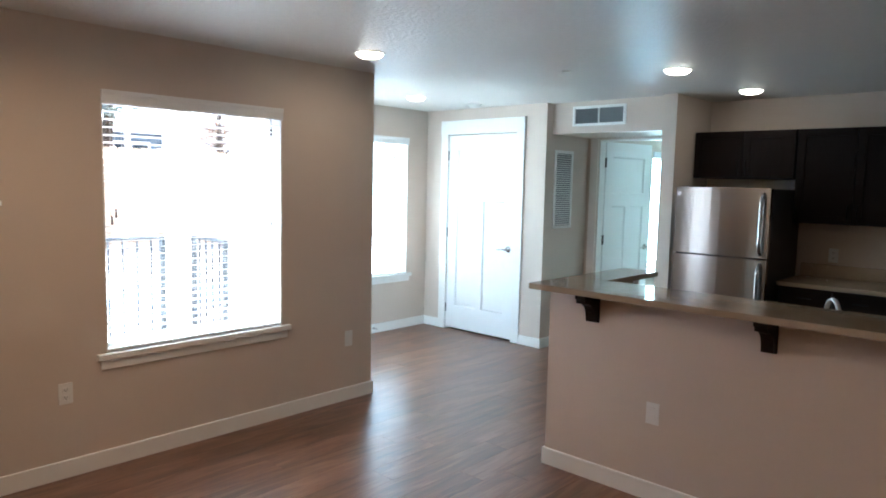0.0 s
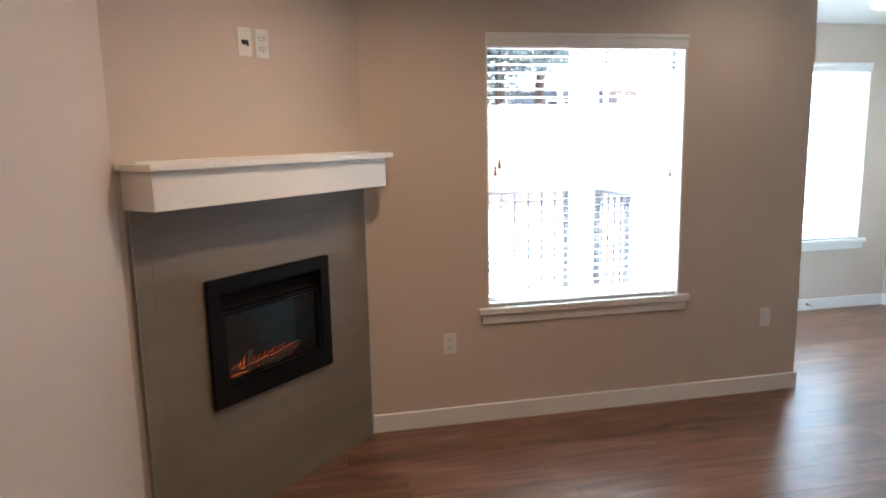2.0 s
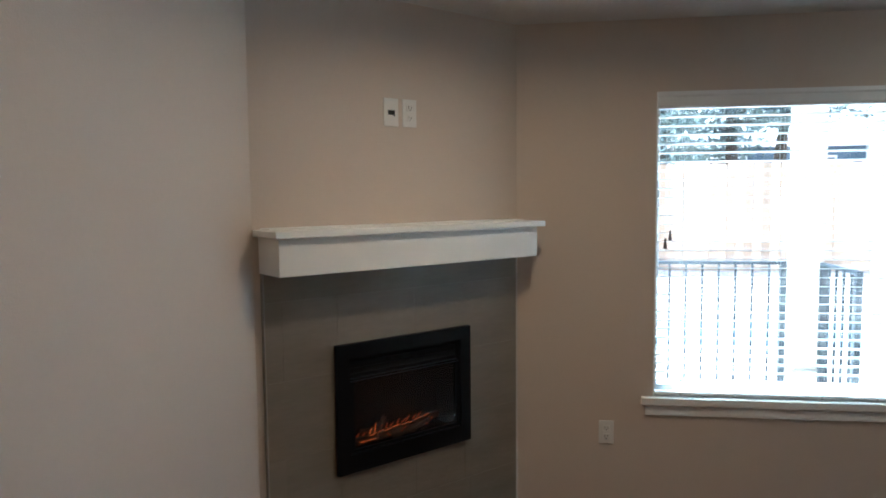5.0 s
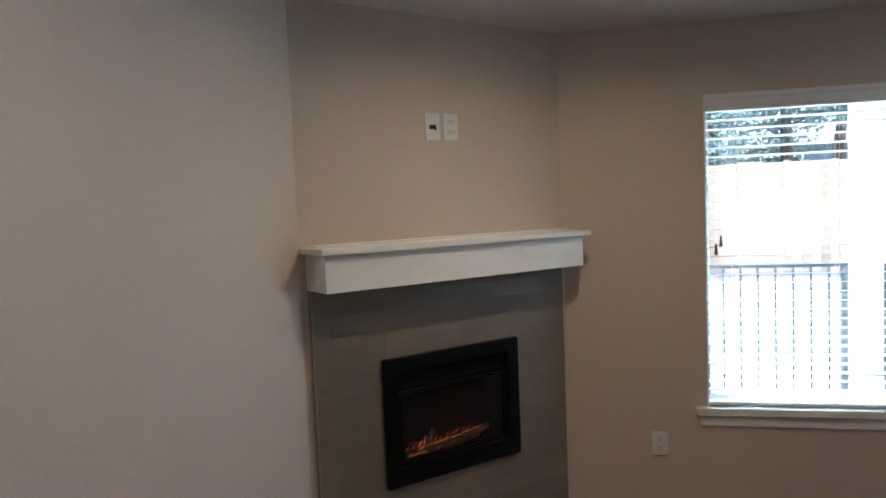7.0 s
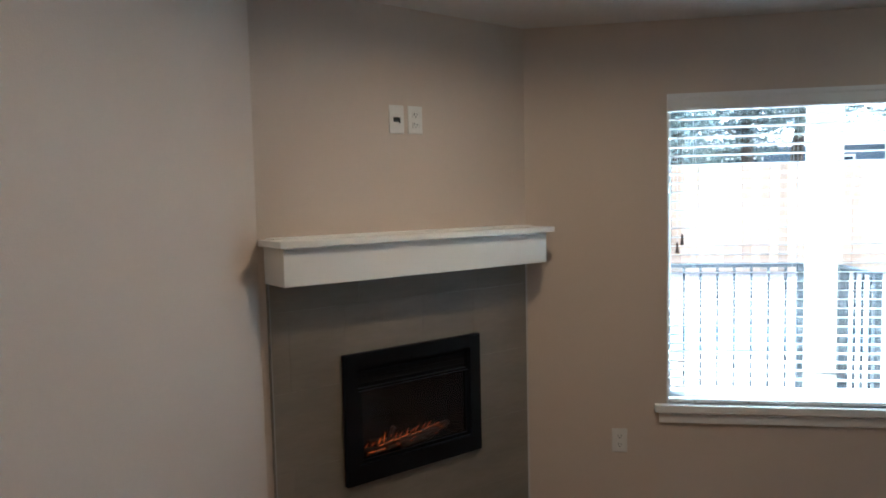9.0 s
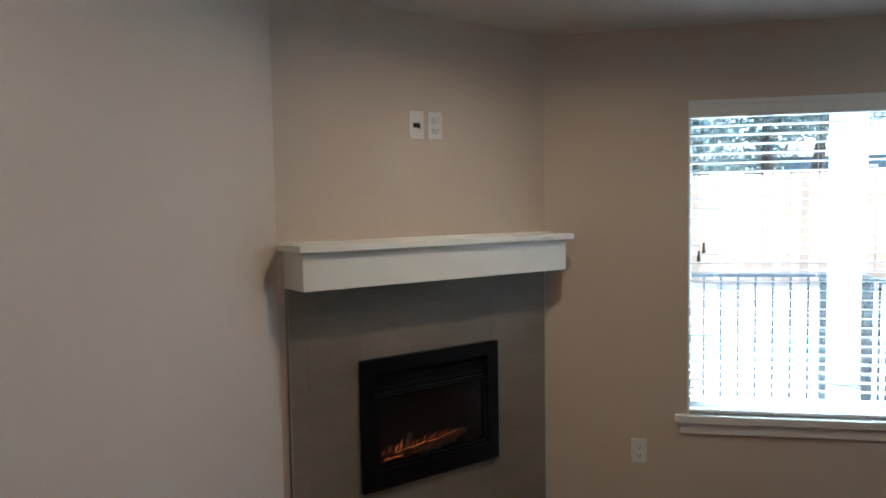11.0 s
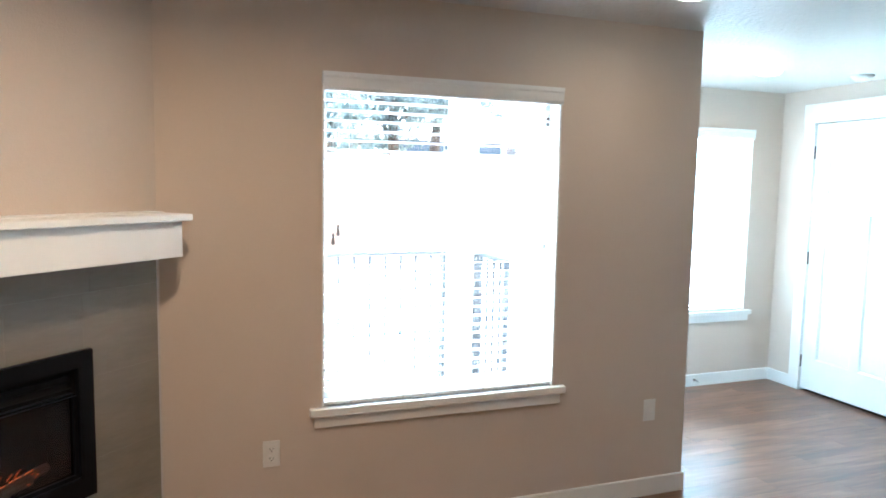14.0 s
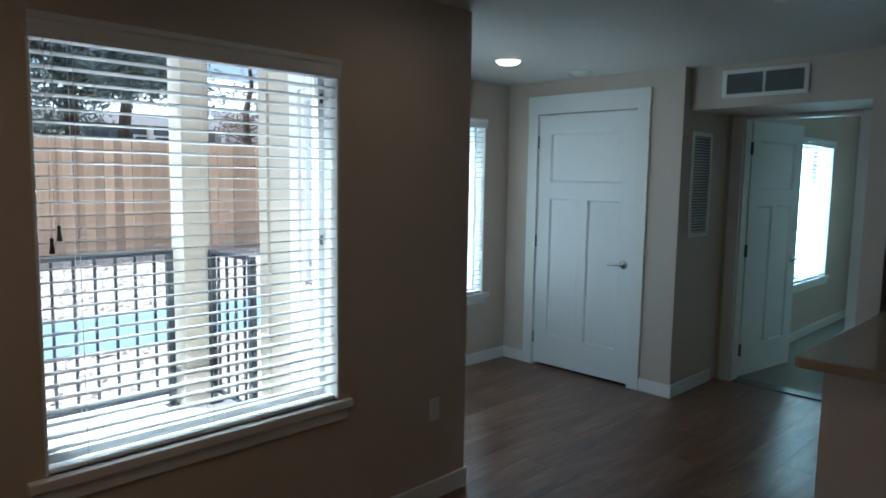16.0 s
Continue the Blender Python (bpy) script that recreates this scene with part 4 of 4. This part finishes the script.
tagged(new("bark_chips", me), "scattered pale brown bark chips on the ground", "bark chips", kind="stuff")

# porch column and railings
col = thing("porch_column", Matrix.Translation((-0.40, 2.30, -0.02)), "cream square porch column on a wider base", "column")
part("shaft", box(nb(), -0.10, 0.10, -0.10, 0.10, 0.26, 2.9395, 0.006), STUCCO, col)
part("base", box(nb(), -0.125, 0.125, -0.125, 0.125, 0.0, 0.25, 0.006), STUCCO, col)
part("base_cap", box(nb(), -0.135, 0.135, -0.135, 0.135, 0.25, 0.27, 0.004), EDGE, col, "grey cap on the column base")


def railing(m, length, label, posts):
    o = thing("patio_railing", m, label, "railing", "patio railings")
    part("top_rail", box(nb(), 0, length, -0.02, 0.02, 1.075, 1.10, 0.003), IRON, o)
    part("bottom_rail", box(nb(), 0, length, -0.013, 0.013, 0.085, 0.108, 0.002), IRON, o)
    me = mesh_from("baluster", box(nb(), -0.008, 0.008, -0.008, 0.008, 0.108, 1.075), IRON)
    n = max(2, round(length / 0.125))
    for i in range(1, n):
        share("baluster", me, o, Matrix.Translation((length * i / n, 0, 0)))
    for u in posts:
        pt = part("post", box(nb(), u - 0.022, u + 0.022, -0.022, 0.022, 0.0, 1.075, 0.003), IRON, o)
        part("foot_plate", box(nb(), u - 0.045, u + 0.045, -0.045, 0.045, 0.0, 0.008, 0.002), IRON, pt)
    return o


railing(Matrix.Translation((-4.2, 2.30, -0.02)), 3.66, "dark metal patio railing with square balusters", (0.03, 1.85, 3.638))
railing(pose(-0.315, 2.19, -0.02, 0, 0, -90), 0.60, "short dark metal patio railing beside the house", (0.022, 0.578))

# cedar fence with dog-eared pickets
FY = 8.5
fence = thing("cedar_fence", Matrix.Translation((0, FY, 0.30)), "orange-brown cedar privacy fence with dog-eared pickets", "fence")
FHT = 1.82
me_p = []
for k in range(4):
    bm = nb()
    h, e = FHT + (0.0, 0.012, -0.012, 0.006)[k], 0.025
    prism(bm, [(-0.068, 0), (0.068, 0), (0.068, h - e), (0.068 - e, h), (-0.068 + e, h), (-0.068, h - e)], 0.016, lambda u, v, w: (u, w, v))
    me_p.append(mesh_from("picket", bm, CEDAR))
rnd = random.Random(3)
x = -6.5
while x < 13.0:
    share("picket", rnd.choice(me_p), fence, pose(x, rnd.uniform(-0.004, 0.004), rnd.uniform(-0.01, 0.01), 0, rnd.uniform(-0.4, 0.4), 0))
    x += 0.1395
for z in (0.35, 1.0, 1.62):
    part("fence_rail", box(nb(), -6.6, 13.1, 0.018, 0.058, z - 0.045, z + 0.045), CEDAR, fence)
for i in range(9):
    part("fence_post", box(nb(), -6.5 + i * 2.42, -6.41 + i * 2.42, 0.06, 0.15, -0.3, 1.8, 0.004), CEDAR, fence)
part("cap_board", box(nb(), -6.5, -2.05, -0.022, -0.004, 1.60, 1.69), CEDAR, fence, "reddish horizontal fence board")


def tree(name, x, y, height, spread, seed, leaf, label, base=0.3, leaves=5200, size=0.11, trunk=0.16):
    o = thing(name, Matrix.Translation((x, y, ground_z(y))), label, "tree", "trees behind the fence")
    r = random.Random(seed)
    bm = nb()
    spine = [Vector((0, 0, -0.1))]
    for i in range(1, 8):
        spine.append(Vector((r.uniform(-0.12, 0.12) * i / 3, r.uniform(-0.12, 0.12) * i / 3, height * i / 7.5)))
    for i, (p, q) in enumerate(zip(spine, spine[1:])):
        rod(bm, p, q, trunk * (1 - i / 8.2), trunk * (1 - (i + 1) / 8.2), 9)
    tips = []
    for i in range(46):
        f = r.uniform(base, 0.97)
        k = min(6, int(f * 7))
        p = spine[k].lerp(spine[k + 1], f * 7 - k)
        a = r.uniform(0, 2 * math.pi)
        ln = spread * (1.05 - 0.75 * f) * r.uniform(0.55, 1.1)
        q = p + Vector((math.cos(a) * ln, math.sin(a) * ln, r.uniform(-0.15, 0.35) * ln))
        m = p.lerp(q, 0.5) + Vector((0, 0, 0.08 * ln))
        rod(bm, p, m, 0.035 * (1.2 - f), 0.022 * (1.2 - f), 5)
        rod(bm, m, q, 0.022 * (1.2 - f), 0.006, 5)
        tips += [(m, 0.5), (p.lerp(q, 0.75), 0.45), (q, 0.4)]
    part("trunk", bm, TRUNK, o)
    verts, faces = [], []
    for i in range(leaves):
        c, s = r.choice(tips)
        s *= spread * 0.45
        g = c + Vector((r.gauss(0, s * 0.5), r.gauss(0, s * 0.5), r.gauss(0, s * 0.38)))
        d = Vector((r.gauss(0, 1), r.gauss(0, 1), r.gauss(-0.2, 0.7))).normalized()
        e = d.cross(Vector((r.gauss(0, 1), r.gauss(0, 1), r.gauss(0, 1)))).normalized()
        l, w = size * r.uniform(0.6, 1.6), size * r.uniform(0.16, 0.36)
        up = d.cross(e) * w * 0.4
        k = len(verts)
        verts += [tuple(g - d * l), tuple(g + e * w + up), tuple(g + d * l), tuple(g - e * w + up)]
        faces += [(k, k + 1, k + 2), (k, k + 2, k + 3)]
    me = bpy.data.meshes.new("crown")
    me.from_pydata(verts, [], faces)
    me.materials.append(leaf)
    share("crown", me, o, Matrix.Identity(4))
    return o


EVER = "dark green evergreen tree with drooping boughs"
tree("conifer_tree", 0.1, 11.3, 7.0, 2.2, 5, LEAF, EVER, 0.14, 13000, 0.085)
tree("conifer_tree", 1.5, 11.0, 6.8, 2.0, 8, LEAF, EVER, 0.34, 12000, 0.08)
tree("conifer_tree", 2.7, 12.2, 7.4, 2.0, 15, LEAF, EVER, 0.38, 11000, 0.08)
tree("conifer_tree", -1.9, 12.8, 7.5, 2.8, 9, LEAF, EVER, 0.12, 6000, 0.14)
tree("autumn_tree", 6.6, 14.0, 5.0, 1.6, 12, LEAF_RUST, "bare-branched tree with a few rusty leaves", 0.25, 700, 0.08)


def neighbour(m, w, d, h, wall, label):
    o = thing("neighbour_house", m, label, "house", "neighbouring houses")
    part("wall", box(nb(), -w / 2, w / 2, 0, d, -0.5, h), wall, o)
    bm = nb()
    prism(bm, [(-0.5, h - 0.05), (-0.5, h + 0.1), (d / 2, h + 1.7), (d + 0.5, h + 0.1), (d + 0.5, h - 0.05)], w + 0.8, lambda u, v, q: (q - w / 2 - 0.4, u, v))
    part("roof", bm, ROOFING, o, "pale grey roof")
    part("fascia", box(nb(), -w / 2 - 0.4, w / 2 + 0.4, -0.54, -0.502, h - 0.16, h + 0.06), TRIM, o, "white fascia board under the roof edge")
    for u in (-w / 2 + 0.06, 0.85, w / 2 - 0.06):
        part("porch_post", box(nb(), u - 0.07, u + 0.07, -0.42, -0.28, -0.5, h - 0.16), TRIM, o, "white porch post")
    for u in (-w * 0.28, w * 0.22):
        wi = part("window", box(nb(), u - 0.6, u + 0.6, -0.03, 0.01, 1.0, 2.2), VINYL, o)
        part("pane", box(nb(), u - 0.53, u - 0.03, -0.04, -0.03, 1.07, 2.13), DARKPANE, wi)
        part("pane", box(nb(), u + 0.03, u + 0.53, -0.04, -0.03, 1.07, 2.13), DARKPANE, wi)
    return o


neighbour(Matrix.Translation((4.6, 18.0, 0.5)), 5.0, 7.0, 2.6, BLUEWALL, "slate blue house with a pale roof beyond the fence")
neighbour(Matrix.Translation((12.6, 19.0, 0.5)), 9.0, 7.0, 3.0, ROOFING, "pale grey house beyond the fence")

# ---- floor planks ----
PW, PL = 0.178, 1.22


def plank_mesh(l):
    bm = nb()
    g, e = 0.0003, 0.0006
    x0, x1, y0, y1 = g, l - g, g, PW - g
    lo = [bm.verts.new(p) for p in ((x0, y0, -0.011), (x1, y0, -0.011), (x1, y1, -0.011), (x0, y1, -0.011))]
    mi = [bm.verts.new(p) for p in ((x0, y0, -e), (x1, y0, -e), (x1, y1, -e), (x0, y1, -e))]
    hi = [bm.verts.new(p) for p in ((x0 + e, y0 + e, 0), (x1 - e, y0 + e, 0), (x1 - e, y1 - e, 0), (x0 + e, y1 - e, 0))]
    bm.faces.new(hi)
    for a, b in ((lo, mi), (mi, hi)):
        for i in range(4):
            bm.faces.new((a[i], a[(i + 1) % 4], b[(i + 1) % 4], b[i]))
    return mesh_from("plank", bm, PLANK)


floor = thing("floor", Matrix.Identity(4), "brown walnut-look plank floor running along the window wall", "floor", kind="structure")
meshes = {}
rnd = random.Random(21)
y = -4.1
row = 0
while y < YN - 0.01:
    lo, hi = (LEFT - 0.02, 2.96) if y + PW < 0.02 else (0.0, XC + 0.02)
    if y < -2.95:
        lo = -5.05
    x = lo
    first = (0.22, 0.78, 0.48, 1.02)[row % 4] + rnd.uniform(-0.08, 0.08)
    while x < hi - 0.005:
        l = min(first if x == lo else PL, hi - x)
        l = round(l, 2) if l > 0.02 else l
        key = round(l, 3)
        if key not in meshes:
            meshes[key] = plank_mesh(key)
        share("plank", meshes[key], floor, Matrix.Translation((x, y, 0)))
        x += l
    y += PW
    row += 1
rest = part("plank_remainder", box(nb(), -5.05, 2.92, -6.05, -4.1, -0.011, 0.0), PLANK, floor)
